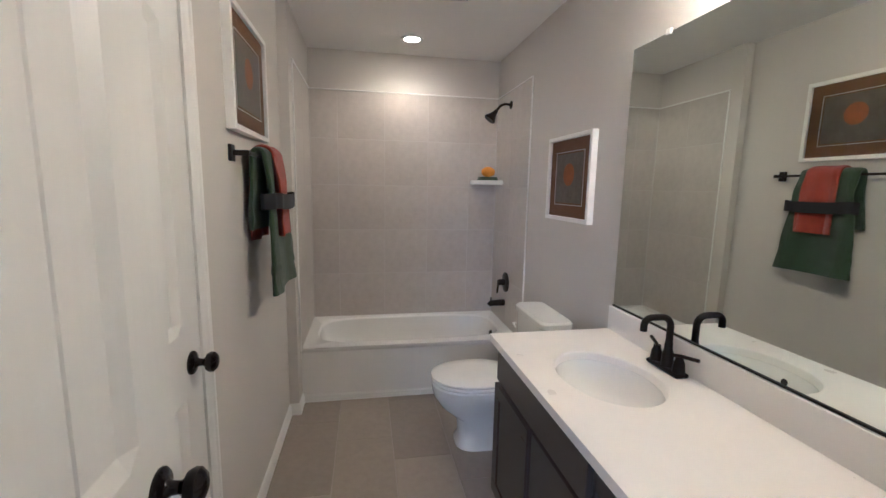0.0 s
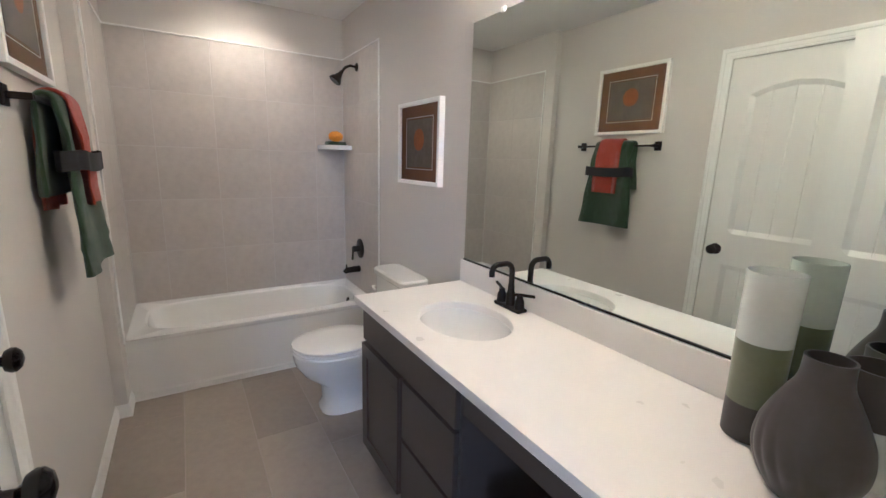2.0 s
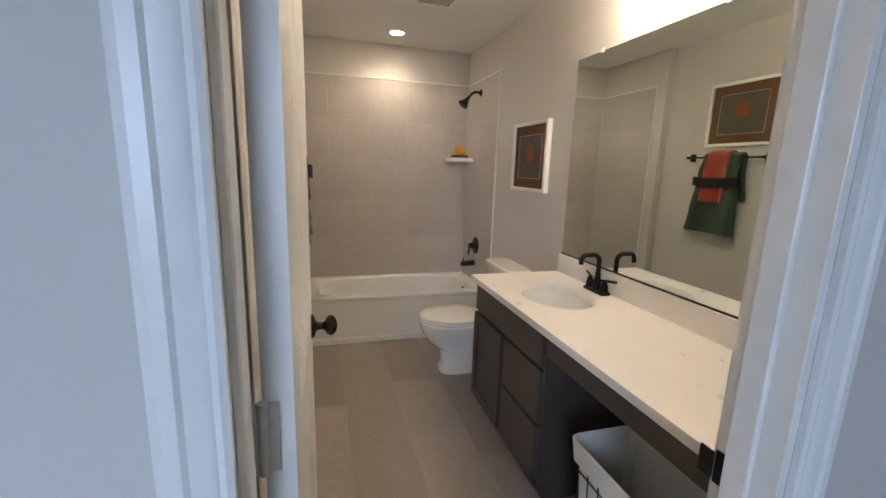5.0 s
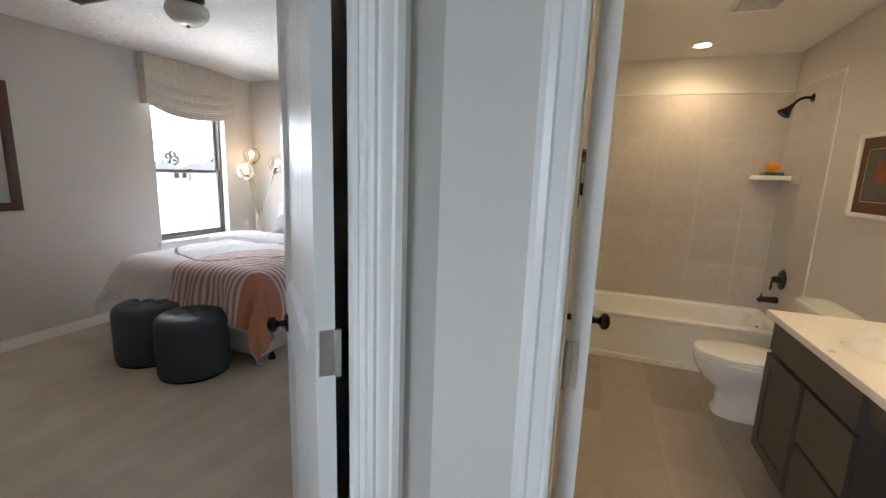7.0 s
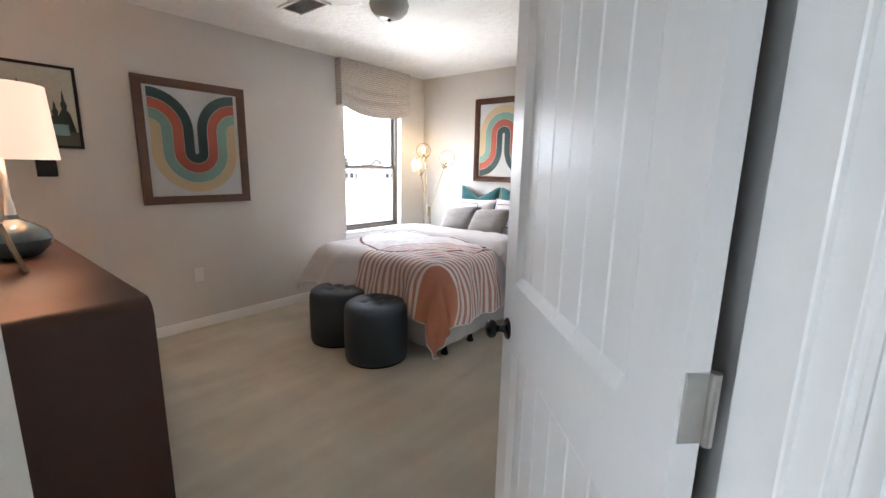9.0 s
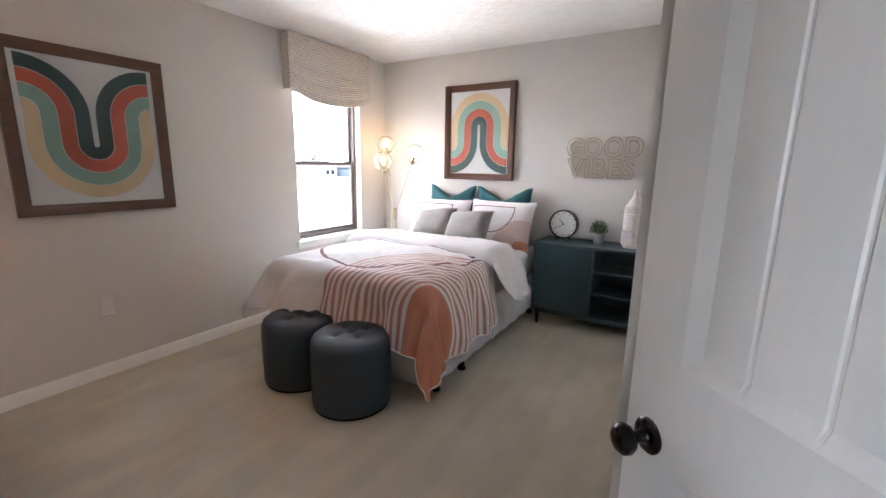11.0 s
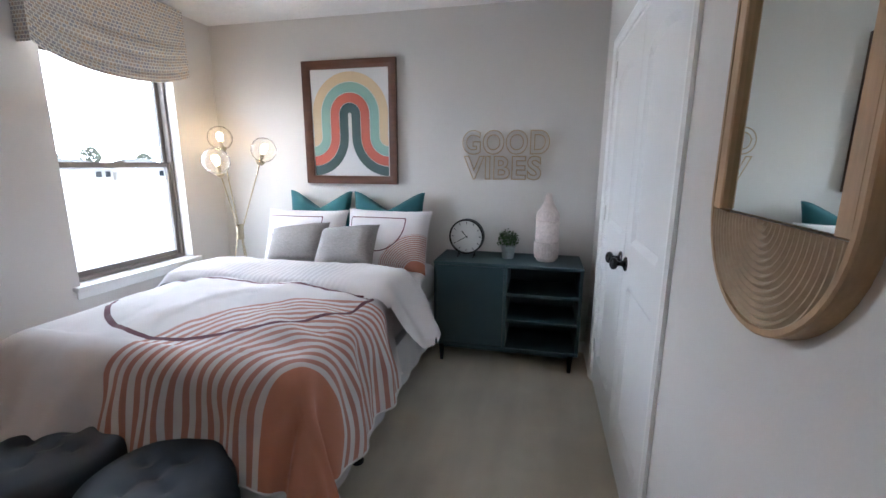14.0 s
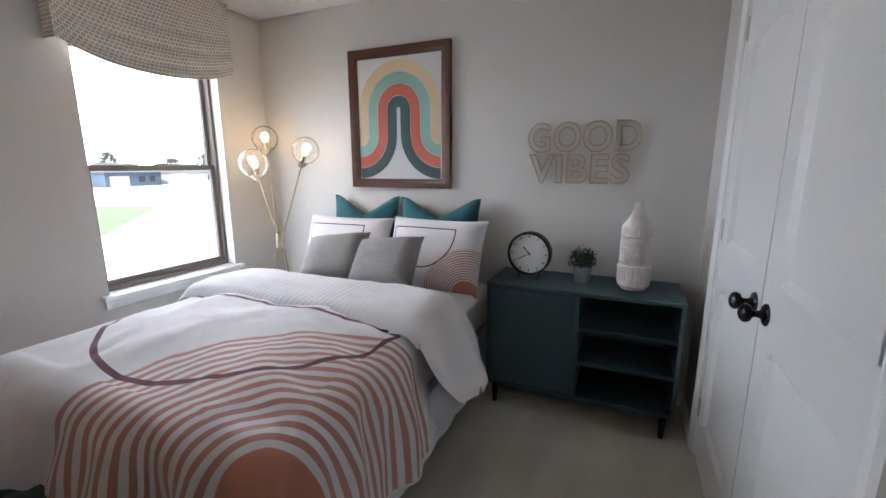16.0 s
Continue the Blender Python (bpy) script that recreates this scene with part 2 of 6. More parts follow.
def arch_print(name, cx, cy, r0, pitch, r1, squash, ring):
    """White cotton printed with an orange arch, stripes round it and a maroon outline; uv are metres on the flat cloth."""
    m, nt, b = principled(name)
    u, v = uv_axes(nt)
    dx = mth(nt, "DIVIDE", mth(nt, "ABSOLUTE", mth(nt, "SUBTRACT", u, cx)), squash)
    dy = mth(nt, "MAXIMUM", mth(nt, "SUBTRACT", v, cy), 0.0)
    r = mth(nt, "SQRT", mth(nt, "ADD", mth(nt, "MULTIPLY", dx, dx), mth(nt, "MULTIPLY", dy, dy)))
    stripe = mth(nt, "LESS_THAN", mth(nt, "FRACT", mth(nt, "DIVIDE", mth(nt, "SUBTRACT", r, r0), pitch)), 0.52)
    stripe = mth(nt, "SUBTRACT", 1.0, stripe)
    zone = mth(nt, "MULTIPLY", mth(nt, "LESS_THAN", r, r1), stripe)
    white = mixc(nt, ramp(nt, noise_tex(nt, 4), 0.3, 0.7), (0.66, 0.63, 0.64), (0.73, 0.70, 0.70))
    col = mixc(nt, zone, white, (0.47, 0.235, 0.195))
    col = mixc(nt, mth(nt, "LESS_THAN", r, r0), col, (0.53, 0.23, 0.155))
    rx, ry, rr, wd, top = ring
    ex, ey = mth(nt, "SUBTRACT", u, rx), mth(nt, "SUBTRACT", v, ry)
    er = mth(nt, "SQRT", mth(nt, "ADD", mth(nt, "MULTIPLY", ex, ex), mth(nt, "MULTIPLY", ey, ey)))
    arc = mth(nt, "MULTIPLY", mth(nt, "LESS_THAN", mth(nt, "ABSOLUTE", mth(nt, "SUBTRACT", er, rr)), wd), mth(nt, "LESS_THAN", ey, top))
    bar = mth(nt, "MULTIPLY", mth(nt, "LESS_THAN", mth(nt, "ABSOLUTE", mth(nt, "SUBTRACT", ey, top)), wd), mth(nt, "LESS_THAN", mth(nt, "ABSOLUTE", ex), rr))
    col = mixc(nt, mth(nt, "MAXIMUM", arc, bar), col, (0.115, 0.022, 0.04))
    nt.links.new(col, b.inputs["Base Color"])
    b.inputs["Roughness"].default_value = 0.92
    b.inputs["Sheen Weight"].default_value = 0.15
    bumped(nt, b, noise_tex(nt, 420), 0.25, 0.001)
    return m


def faint_stripes(name):
    m, nt, b = principled(name)
    u, v = uv_axes(nt)
    w = mth(nt, "LESS_THAN", mth(nt, "FRACT", mth(nt, "DIVIDE", u, 0.034)), 0.5)
    near = ramp(nt, mth(nt, "ABSOLUTE", mth(nt, "ADD", u, 3.45)), 0.55, 0.25)
    col = mixc(nt, mth(nt, "MULTIPLY", mth(nt, "MULTIPLY", w, near), 0.5), (0.70, 0.67, 0.67), (0.50, 0.46, 0.48))
    nt.links.new(col, b.inputs["Base Color"])
    b.inputs["Roughness"].default_value = 0.92
    bumped(nt, b, noise_tex(nt, 420), 0.25, 0.001)
    return m


WEAVE = weave_material("woven_shade")
DUVET = arch_print("duvet_print", -2.50, 1.383, 0.317, 0.042, 0.907, 1.135, (-3.46, 2.32, 0.66, 0.012, 0.0))
FOLDM = faint_stripes("duvet_underside")
SHAM = arch_print("pillow_print", 0.27, -0.24, 0.10, 0.015, 0.29, 1.0, (-0.06, 0.13, 0.22, 0.004, 0.03))


# ---- mesh helpers ----
def thing(name, x=0, y=0, z=0, rz=0, label="", category="", group="", kind=""):
    ob = new(name)
    ob.matrix_basis = pose(x, y, z, 0, 0, rz)
    return tagged(ob, label, category, group, kind)


def mesh_of(bm, name, material, smooth=True):
    me = bpy.data.meshes.new(name)
    bm.to_mesh(me)
    bm.free()
    me.materials.append(material)
    if smooth:
        me.set_sharp_from_angle(angle=radians(35))
    return me


def part(name, bm, material, parent=None, label="", smooth=True):
    ob = new(name, mesh_of(bm, name, material, smooth))
    if smooth:
        for p in ob.data.polygons:
            p.use_smooth = True
    if parent:
        ob.parent = parent
    if label:
        ob["label"] = label
    return ob


def struct(name, bm, material, label, category):
    return tagged(part(name, bm, material), label, category, "", "structure")


def add_box(bm, x0, x1, y0, y1, z0, z1, bevel=0.0, seg=1):
    g = bmesh.ops.create_cube(bm, size=1.0)["verts"]
    for v in g:
        v.co = ((x0 + x1) / 2 + v.co.x * (x1 - x0), (y0 + y1) / 2 + v.co.y * (y1 - y0), (z0 + z1) / 2 + v.co.z * (z1 - z0))
    if bevel:
        es = list({e for v in g for e in v.link_edges})
        bmesh.ops.bevel(bm, geom=es, offset=bevel, segments=seg, affect="EDGES", profile=0.5)
    return bm


def box(x0, x1, y0, y1, z0, z1, bevel=0.0, seg=1):
    return add_box(bmesh.new(), x0, x1, y0, y1, z0, z1, bevel, seg)


def add_lathe(bm, prof, n=32, cx=0.0, cy=0.0, fn=None):
    """Turn a profile of (radius, height) about the z axis."""
    rings = []
    for k, (r, z) in enumerate(prof):
        if r < 1e-6:
            rings.append([bm.verts.new((cx, cy, z))])
        else:
            row = []
            for i in range(n):
                a = 2 * math.pi * i / n
                rr = r * (fn(a, z) if fn else 1)
                row.append(bm.verts.new((cx + rr * math.cos(a), cy + rr * math.sin(a), z)))
            rings.append(row)
    for a, b in zip(rings, rings[1:]):
        for i in range(n):
            j = (i + 1) % n
            if len(a) == 1 and len(b) > 1:
                bm.faces.new((a[0], b[j], b[i])[::-1])
            elif len(b) == 1 and len(a) > 1:
                bm.faces.new((a[i], a[j], b[0]))
            elif len(a) > 1:
                bm.faces.new((a[i], a[j], b[j], b[i]))
    return bm


def lathe(prof, n=32, fn=None):
    bm = add_lathe(bmesh.new(), prof, n, fn=fn)
    bmesh.ops.recalc_face_normals(bm, faces=bm.faces)
    return bm


def turn(bm, m):
    bmesh.ops.transform(bm, matrix=m, verts=bm.verts)
    return bm


def tube(points, r, n=12, cap=True):
    """A round bar along points; r is one radius or one for each point."""
    bm = bmesh.new()
    pts = [Vector(p) for p in points]
    rs = r if isinstance(r, (list, tuple)) else [r] * len(pts)
    rings = []
    up = None
    for k, p in enumerate(pts):
        d = (pts[min(k + 1, len(pts) - 1)] - pts[max(k - 1, 0)]).normalized()
        if up is None:
            up = Vector((0, 0, 1)) if abs(d.z) < 0.9 else Vector((1, 0, 0))
        a = d.cross(up).normalized()
        up = a.cross(d).normalized()
        rings.append([bm.verts.new(p + rs[k] * (math.cos(2 * math.pi * i / n) * a + math.sin(2 * math.pi * i / n) * up)) for i in range(n)])
    for a, b in zip(rings, rings[1:]):
        for i in range(n):
            bm.faces.new((a[i], a[(i + 1) % n], b[(i + 1) % n], b[i]))
    if cap:
        bm.faces.new(rings[0]), bm.faces.new(rings[-1])
    bmesh.ops.recalc_face_normals(bm, faces=bm.faces)
    return bm


def sweep(path, prof):
    """Mitred moulding: prof is (outward, up) points, closed, swept along a plan path of (x, y) with outward on its left."""
    bm = bmesh.new()
    rows = []
    P = [Vector((*p, 0)) for p in path]
    for k, p in enumerate(P):
        d0 = (p - P[k - 1]).normalized() if k else (P[1] - p).normalized()
        d1 = (P[k + 1] - p).normalized() if k + 1 < len(P) else d0
        n0, n1 = Vector((-d0.y, d0.x, 0)), Vector((-d1.y, d1.x, 0))
        n = (n0 + n1).normalized()
        n /= max(0.3, n.dot(n0))
        rows.append([bm.verts.new(p + n * o + Vector((0, 0, u))) for o, u in prof])
    m = len(prof)
    for a, b in zip(rows, rows[1:]):
        for i in range(m):
            bm.faces.new((a[i], a[(i + 1) % m], b[(i + 1) % m], b[i]))
    bm.faces.new(rows[0]), bm.faces.new(rows[-1])
    bmesh.ops.recalc_face_normals(bm, faces=bm.faces)
    return bm


def grid(nu, nv, fn, uvfn=None, thick=0.0):
    """A sheet of (nu+1) x (nv+1) points fn(i/nu, j/nv), with uv in metres if uvfn is given."""
    bm = bmesh.new()
    vs = [[bm.verts.new(fn(i / nu, j / nv)) for j in range(nv + 1)] for i in range(nu + 1)]
    uv = bm.loops.layers.uv.new("uv") if uvfn else None
    for i in range(nu):
        for j in range(nv):
            f = bm.faces.new((vs[i][j], vs[i + 1][j], vs[i + 1][j + 1], vs[i][j + 1]))
            if uv:
                for lp, (a, b) in zip(f.loops, ((i, j), (i + 1, j), (i + 1, j + 1), (i, j + 1))):
                    lp[uv].uv = uvfn(a / nu, b / nv)
    if thick:
        bmesh.ops.recalc_face_normals(bm, faces=bm.faces)
        bmesh.ops.solidify(bm, geom=list(bm.faces), thickness=thick)
    return bm


def frame_bm(w, h, wd, dp, lip=0.004):
    """A picture frame in the xz plane, back at y = 0, front towards -y, mitred, with a stepped inner lip."""
    prof = [(0, 0), (0, -dp), (wd * 0.55, -dp * 0.92), (wd * 0.7, -dp * 0.7), (wd, -dp * 0.62), (wd, 0)]
    bm = bmesh.new()
    rows = []
    for sx, sz in ((-1, -1), (1, -1), (1, 1), (-1, 1)):
        rows.append([bm.verts.new((sx * (w / 2 - o), d, sz * (h / 2 - o))) for o, d in prof])
    m = len(prof)
    for k in range(4):
        a, b = rows[k], rows[(k + 1) % 4]
        for i in range(m):
            bm.faces.new((a[i], a[(i + 1) % m], b[(i + 1) % m], b[i]))
    bmesh.ops.recalc_face_normals(bm, faces=bm.faces)
    return bm


def box_frame_bm(w, h, wd, dp, ins):
    """A plain square-edged frame, front towards -y, with the sight edge set back by ins."""
    prof = [(0, 0), (0, -dp + 0.002), (0.002, -dp), (wd - 0.002, -dp), (wd, -dp + 0.002), (wd, 0)]
    bm = bmesh.new()
    rows = [[bm.verts.new((sx * (w / 2 - o), d, sz * (h / 2 - o))) for o, d in prof] for sx, sz in ((-1, -1), (1, -1), (1, 1), (-1, 1))]
    m = len(prof)
    for k in range(4):
        a, b = rows[k], rows[(k + 1) % 4]
        for i in range(m):
            bm.faces.new((a[i], a[(i + 1) % m], b[(i + 1) % m], b[i]))
    bmesh.ops.recalc_face_normals(bm, faces=bm.faces)
    return bm


# ---- the plan ----
XE, YN, XW, XTW, YS0, YS1 = 0.872, 3.50, -0.695, -0.638, -0.06, 0.035
HC, HB, HD = 2.475, 2.468, 2.035
BW, BN, BE, BS = -4.66, 3.52, -1.60, -0.68
CORNER = Vector((-0.785, -0.06, 0))
U, N = Vector((0.70711, 0.70711, 0)), Vector((0.70711, -0.70711, 0))
THK, S0, S1 = 0.105, -0.11, -0.885


def wall(name, boxes, label="warm grey painted plaster wall", material=None):
    bm = bmesh.new()
    for b in boxes:
        add_box(bm, *b)
    return struct(name, bm, material or WALL, label, "wall")


wall("wall_bath_north", [(-0.80, 1.0, YN, YN + 0.12, 0, 2.6)])
wall("wall_bath_east", [(XE, 1.0, YS1, YN, 0, 2.6)])
C0, C1 = 0.70, 1.345
wall("wall_bath_west", [(-0.80, XW, YS1, C0, 0, 2.6), (-0.80, XW, C1, 2.66, 0, 2.6), (-0.80, XW, C0, C1, HD, 2.6), (-0.80, XTW, 2.66, YN, 0, 2.6)])
D0, D1 = -0.598, 0.150
wall("wall_bath_south", [(-0.785, D0, YS0, YS1, 0, 2.6), (D1, 1.0, YS0, YS1, 0, 2.6), (D0, D1, YS0, YS1, HD, 2.6)])
W0, W1, WZ0, WZ1 = 2.26, 3.11, 0.66, 2.08
wall("wall_bed_west", [(BW - 0.15, BW, BS, W0, 0, 2.6), (BW - 0.15, BW, W1, BN, 0, 2.6), (BW - 0.15, BW, W0, W1, 0, WZ0), (BW - 0.15, BW, W0, W1, WZ1, 2.6)])
wall("wall_bed_north", [(BW - 0.15, BE + 0.12, BN, BN + 0.12, 0, 2.6)])
K0, K1, KM = 1.765, 3.09, 2.425
EC = 0.535
wall("wall_bed_east", [(BE, BE + 0.115, EC, K0, 0, 2.6), (BE, BE + 0.115, K1, BN, 0, 2.6), (BE, BE + 0.115, K0, K1, HD, 2.6)])
wall("wall_closet_back", [(-0.92, -0.82, 0.6, BN, 0, 2.6)])
wall("wall_bed_south", [(BW - 0.15, -1.50, BS - 0.12, BS, 0, 2.6)])
wall("wall_hall_west", [(-1.62, -1.50, -2.3, BS - 0.12, 0, 2.6)])
wall("wall_hall_east", [(1.0, 1.12, -2.3, YS0, 0, 2.6)])
# Unseen wall; its opening is invented to let light into the hall.
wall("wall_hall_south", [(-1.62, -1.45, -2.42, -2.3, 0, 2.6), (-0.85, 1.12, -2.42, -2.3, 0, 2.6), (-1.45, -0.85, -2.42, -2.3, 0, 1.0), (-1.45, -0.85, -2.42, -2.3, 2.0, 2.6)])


def diag_box(bm, s0, s1, n0, n1, z0, z1, bevel=0.0):
    """A block in the slanted door wall: s along it, n out towards the hall, both from the hall corner."""
    b = box(s0, s1, n0, n1, z0, z1, bevel)
    m = Matrix(((U.x, N.x, 0, CORNER.x), (U.y, N.y, 0, CORNER.y), (0, 0, 1, 0), (0, 0, 0, 1)))
    turn(b, m)
    bmesh.ops.recalc_face_normals(b, faces=b.faces)
    me = bpy.data.meshes.new("tmp")
    b.to_mesh(me)
    b.free()
    bm.from_mesh(me)
    bpy.data.meshes.remove(me)
    return bm


bm = bmesh.new()
diag_box(bm, S0, 0.035, -THK, 0, 0, 2.6)
diag_box(bm, -1.10, S1, -THK, 0, 0, 2.6)
diag_box(bm, S1, S0, -THK, 0, HD, 2.6)
struct("wall_door_slanted", bm, WALL, "slanted warm grey painted wall with the bedroom doorway", "wall")
NK0 = Vector((BE + 0.115, EC, 0))
NK1 = CORNER + U * -0.02 - N * THK
NKM = Vector((-1.42, EC, 0))
dn = (NK1 - NKM).normalized()
nn = Vector((-dn.y, dn.x, 0))
bm = bmesh.new()
quad = [NK0, NKM, NK1 + dn * 0.05, NK1 + dn * 0.05 + nn * 0.1, NKM + Vector((0.05, 0.1, 0)), NK0 + Vector((0.0, 0.1, 0))]
lo = [bm.verts.new(p) for p in quad]
hi = [bm.verts.new(p + Vector((0, 0, 2.6))) for p in quad]
for i in range(6):
    bm.faces.new((lo[i], lo[(i + 1) % 6], hi[(i + 1) % 6], hi[i]))
bm.faces.new(lo), bm.faces.new(hi)
bmesh.ops.recalc_face_normals(bm, faces=bm.faces)
struct("wall_bed_nook", bm, WALL, "warm grey wall beside the open bedroom door", "wall")

struct("ceiling_bath", box(-0.80, 1.0, YS1, YN, HC, HC + 0.1), CEIL, "plain pale painted bathroom ceiling", "ceiling")
bm = box(BW - 0.15, -0.86, BS, BN, HB, HB + 0.08)
struct("ceiling_bedroom", bm, KNOCK, "white knockdown-textured bedroom ceiling", "ceiling")
struct("ceiling_hall", box(-1.62, 1.12, -2.42, YS1, HB + 0.085, HB + 0.16), KNOCK, "white textured hall ceiling", "ceiling")
struct("roof_slab", box(-5.0, 1.3, -2.6, 3.8, 2.62, 2.7), CEIL, "flat closing slab above the rooms", "roof")
struct("floor_carpet", box(BW - 0.15, 1.12, -2.42, BN + 0.12, -0.15, 0.0), CARPET, "beige cut-pile carpet with soft vacuum marks", "carpet")
struct("lower_storey", box(-5.0, 1.3, -2.6, 3.8, -3.0, -0.16), WALL, "plain outer wall of the storey below", "wall")

# trim profiles: baseboard, casing
BASEP = [(0, 0), (0.014, 0), (0.014, 0.055), (0.010, 0.066), (0.006, 0.078), (0.0, 0.082)]


def baseboard(path, name="baseboard"):
    return struct(name, sweep(path, BASEP), TRIM, "white moulded baseboard along the wall foot", "baseboard")


baseboard([(BW, W1 + 0.5), (BW, BS)])
baseboard([(BE, BN), (BW, BN)])
baseboard([(BE, K1 + 0.065), (BE, BN)]) if K1 + 0.065 < BN else None
baseboard([(NK1.x - 0.02, NK1.y + 0.02), (NKM.x, EC), (BE, EC), (BE, K0 - 0.065)])
baseboard([(BW, BS), (-1.55, BS)])
baseboard([(XTW, 2.80), (XTW, 2.66), (XW, 2.66), (XW, C1 + 0.062)])
baseboard([(XE, 1.72), (XE, 2.80)])


def casing_profile(w):
    return [(0, 0), (0, 0.009), (0.006, 0.012), (0.012, 0.010), (0.018, 0.014), (w * 0.55, 0.016), (w * 0.62, 0.020), (w * 0.82, 0.020), (w * 0.9, 0.016), (w, 0.012), (w, 0)]


def casing(name, w, h, place, wd=0.06):
    """Door casing round an opening w wide and h high, in the xz plane, proud towards -y, mitred at the head."""
    bm = bmesh.new()
    prof = casing_profile(wd)
    pts = [((-w / 2, 0), (-1, 0)), ((-w / 2, h), (-1, 1)), ((w / 2, h), (1, 1)), ((w / 2, 0), (1, 0))]
    rows = [[bm.verts.new((x + dx * o, -d, z + dz * o)) for o, d in prof] for (x, z), (dx, dz) in pts]
    m = len(prof)
    for a, b in zip(rows, rows[1:]):
        for i in range(m):
            bm.faces.new((a[i], a[(i + 1) % m], b[(i + 1) % m], b[i]))
    bm.faces.new(rows[0]), bm.faces.new(rows[-1])
    bmesh.ops.recalc_face_normals(bm, faces=bm.faces)
    turn(bm, place)
    return struct(name, bm, TRIM, "white moulded door casing", "door trim")


def jamb(name, w, h, depth, place, stop):
    """Lining of an opening with a door stop; local x across, y through from 0 to depth."""
    bm = bmesh.new()
    t = 0.016
    add_box(bm, -w / 2, -w / 2 + t, -0.001, depth + 0.001, 0, h, 0.001)
    add_box(bm, w / 2 - t, w / 2, -0.001, depth + 0.001, 0, h, 0.001)
    add_box(bm, -w / 2 + t, w / 2 - t, -0.001, depth + 0.001, h - t, h, 0.001)
    a, b = stop
    add_box(bm, -w / 2 + t, -w / 2 + t + 0.011, a, b, 0, h - t, 0.002)
    add_box(bm, w / 2 - t - 0.011, w / 2 - t, a, b, 0, h - t, 0.002)
    add_box(bm, -w / 2 + t + 0.011, w / 2 - t - 0.011, a, b, h - t - 0.011, h - t, 0.002)
    turn(bm, place)
    return struct(name, bm, TRIM, "white painted door jamb with stop", "door trim")


def place_at(p, xdir):
    """Local x along xdir, local y to its left."""
    x = Vector(xdir).normalized()
    y = Vector((-x.y, x.x, 0))
    return Matrix(((x.x, y.x, 0, p[0]), (x.y, y.y, 0, p[1]), (0, 0, 1, p[2] if len(p) > 2 else 0), (0, 0, 0, 1)))


# bathroom doorway: hall side, room side
bc = (D0 + D1) / 2
casing("casing_bath_hall", D1 - D0 - 0.02, HD - 0.01, place_at((bc + 0.014, YS0), (1, 0, 0)))
casing("casing_bath_room", D1 - D0 - 0.02, HD - 0.01, place_at((bc, YS1), (-1, 0, 0)))
jamb("jamb_bath", D1 - D0, HD, YS1 - YS0, place_at((bc, YS0), (1, 0, 0)), (0.035, 0.075))
# bedroom doorway
sc = (S0 + S1) / 2
mid = CORNER + U * sc
casing("casing_bed_hall", S0 - S1 - 0.02, HD - 0.01, place_at(mid, U))
casing("casing_bed_room", S0 - S1 - 0.02, HD - 0.01, place_at(mid - N * THK, -U))
jamb("jamb_bed", S0 - S1, HD, THK, place_at(mid, U), (0.03, 0.065))
# linen closet in the bathroom, wardrobe in the bedroom
casing("casing_linen", C1 - C0, HD, place_at((XW, (C0 + C1) / 2), (0, 1, 0)))
casing("casing_wardrobe", K1 - K0, HD, place_at((BE, (K0 + K1) / 2), (0, -1, 0)))
jamb("jamb_wardrobe", K1 - K0, HD, 0.115, place_at((BE, (K0 + K1) / 2), (0, -1, 0)), (0.05, 0.08))


def leaf_bm(w, h, t=0.035, rail=0.11, planks=True):
    """A two-panel door, arched upper panel with planks; local x 0..w, y -t/2..t/2, z 0..h."""
    bev, dep = 0.027, 0.014
    a, b = rail, w - rail
    xs = [(0, 0), (0.002, 0), (a, 0), (a + bev, 1)]
    if planks:
        n = max(2, round((b - a) / 0.11))
        for k in range(1, n):
            g = a + (b - a) * k / n
            xs += [(g - 0.005, 1), (g - 0.002, 1.4), (g + 0.002, 1.4), (g + 0.005, 1)]
    else:
        for k in range(1, 6):
            xs.append((a + (b - a) * k / 6, 1))
    xs += [(b - bev, 1), (b, 0), (w - 0.002, 0), (w, 0)]
    arch = 0.055
    zs = [(0, 0, 0), (0.20, 0, 0), (0.20 + bev, 1, 0), (0.86 - bev, 1, 0), (0.86, 0, 0), (1.045, 0, 0), (1.045 + bev, 1, 0), (h - 0.20 - bev, 1, 1), (h - 0.20, 0, 1), (h, 0, 0)]
    bm = bmesh.new()
    for side in (-1, 1):
        vs = []
        for z, dz, ar in zs:
            row = []
            for x, dxp in xs:
                k = max(0.0, 1 - ((x - w / 2) / (b - a) * 2) ** 2) if a <= x <= b else 0.0
                d = dep * min(dz, 1) * min(dxp, 1.0) + (0.003 if (dz and dxp > 1) else 0)
                row.append(bm.verts.new((x, side * (t / 2 - d), z + ar * arch * k)))
            vs.append(row)
        for i in range(len(zs) - 1):
            for j in range(len(xs) - 1):
                f = (vs[i][j], vs[i][j + 1], vs[i + 1][j + 1], vs[i + 1][j])
                bm.faces.new(f if side < 0 else f[::-1])
    for x0, x1, z0, z1 in ((0, 0, 0, h), (w, w, 0, h), (0, w, h, h), (0, w, 0, 0)):
        vs = [bm.verts.new(c) for c in (((x0, -t / 2, z0), (x1, -t / 2, z0 if z0 == z1 else z0), (x1, t / 2, z1 if z0 == z1 else z0), (x0, t / 2, z1 if z0 == z1 else z0)) if z0 == z1 else ((x0, -t / 2, z0), (x0, t / 2, z0), (x0, t / 2, z1), (x0, -t / 2, z1)))]
        bm.faces.new(vs)
    bmesh.ops.remove_doubles(bm, verts=bm.verts, dist=0.0002)
    bmesh.ops.recalc_face_normals(bm, faces=bm.faces)
    return bm


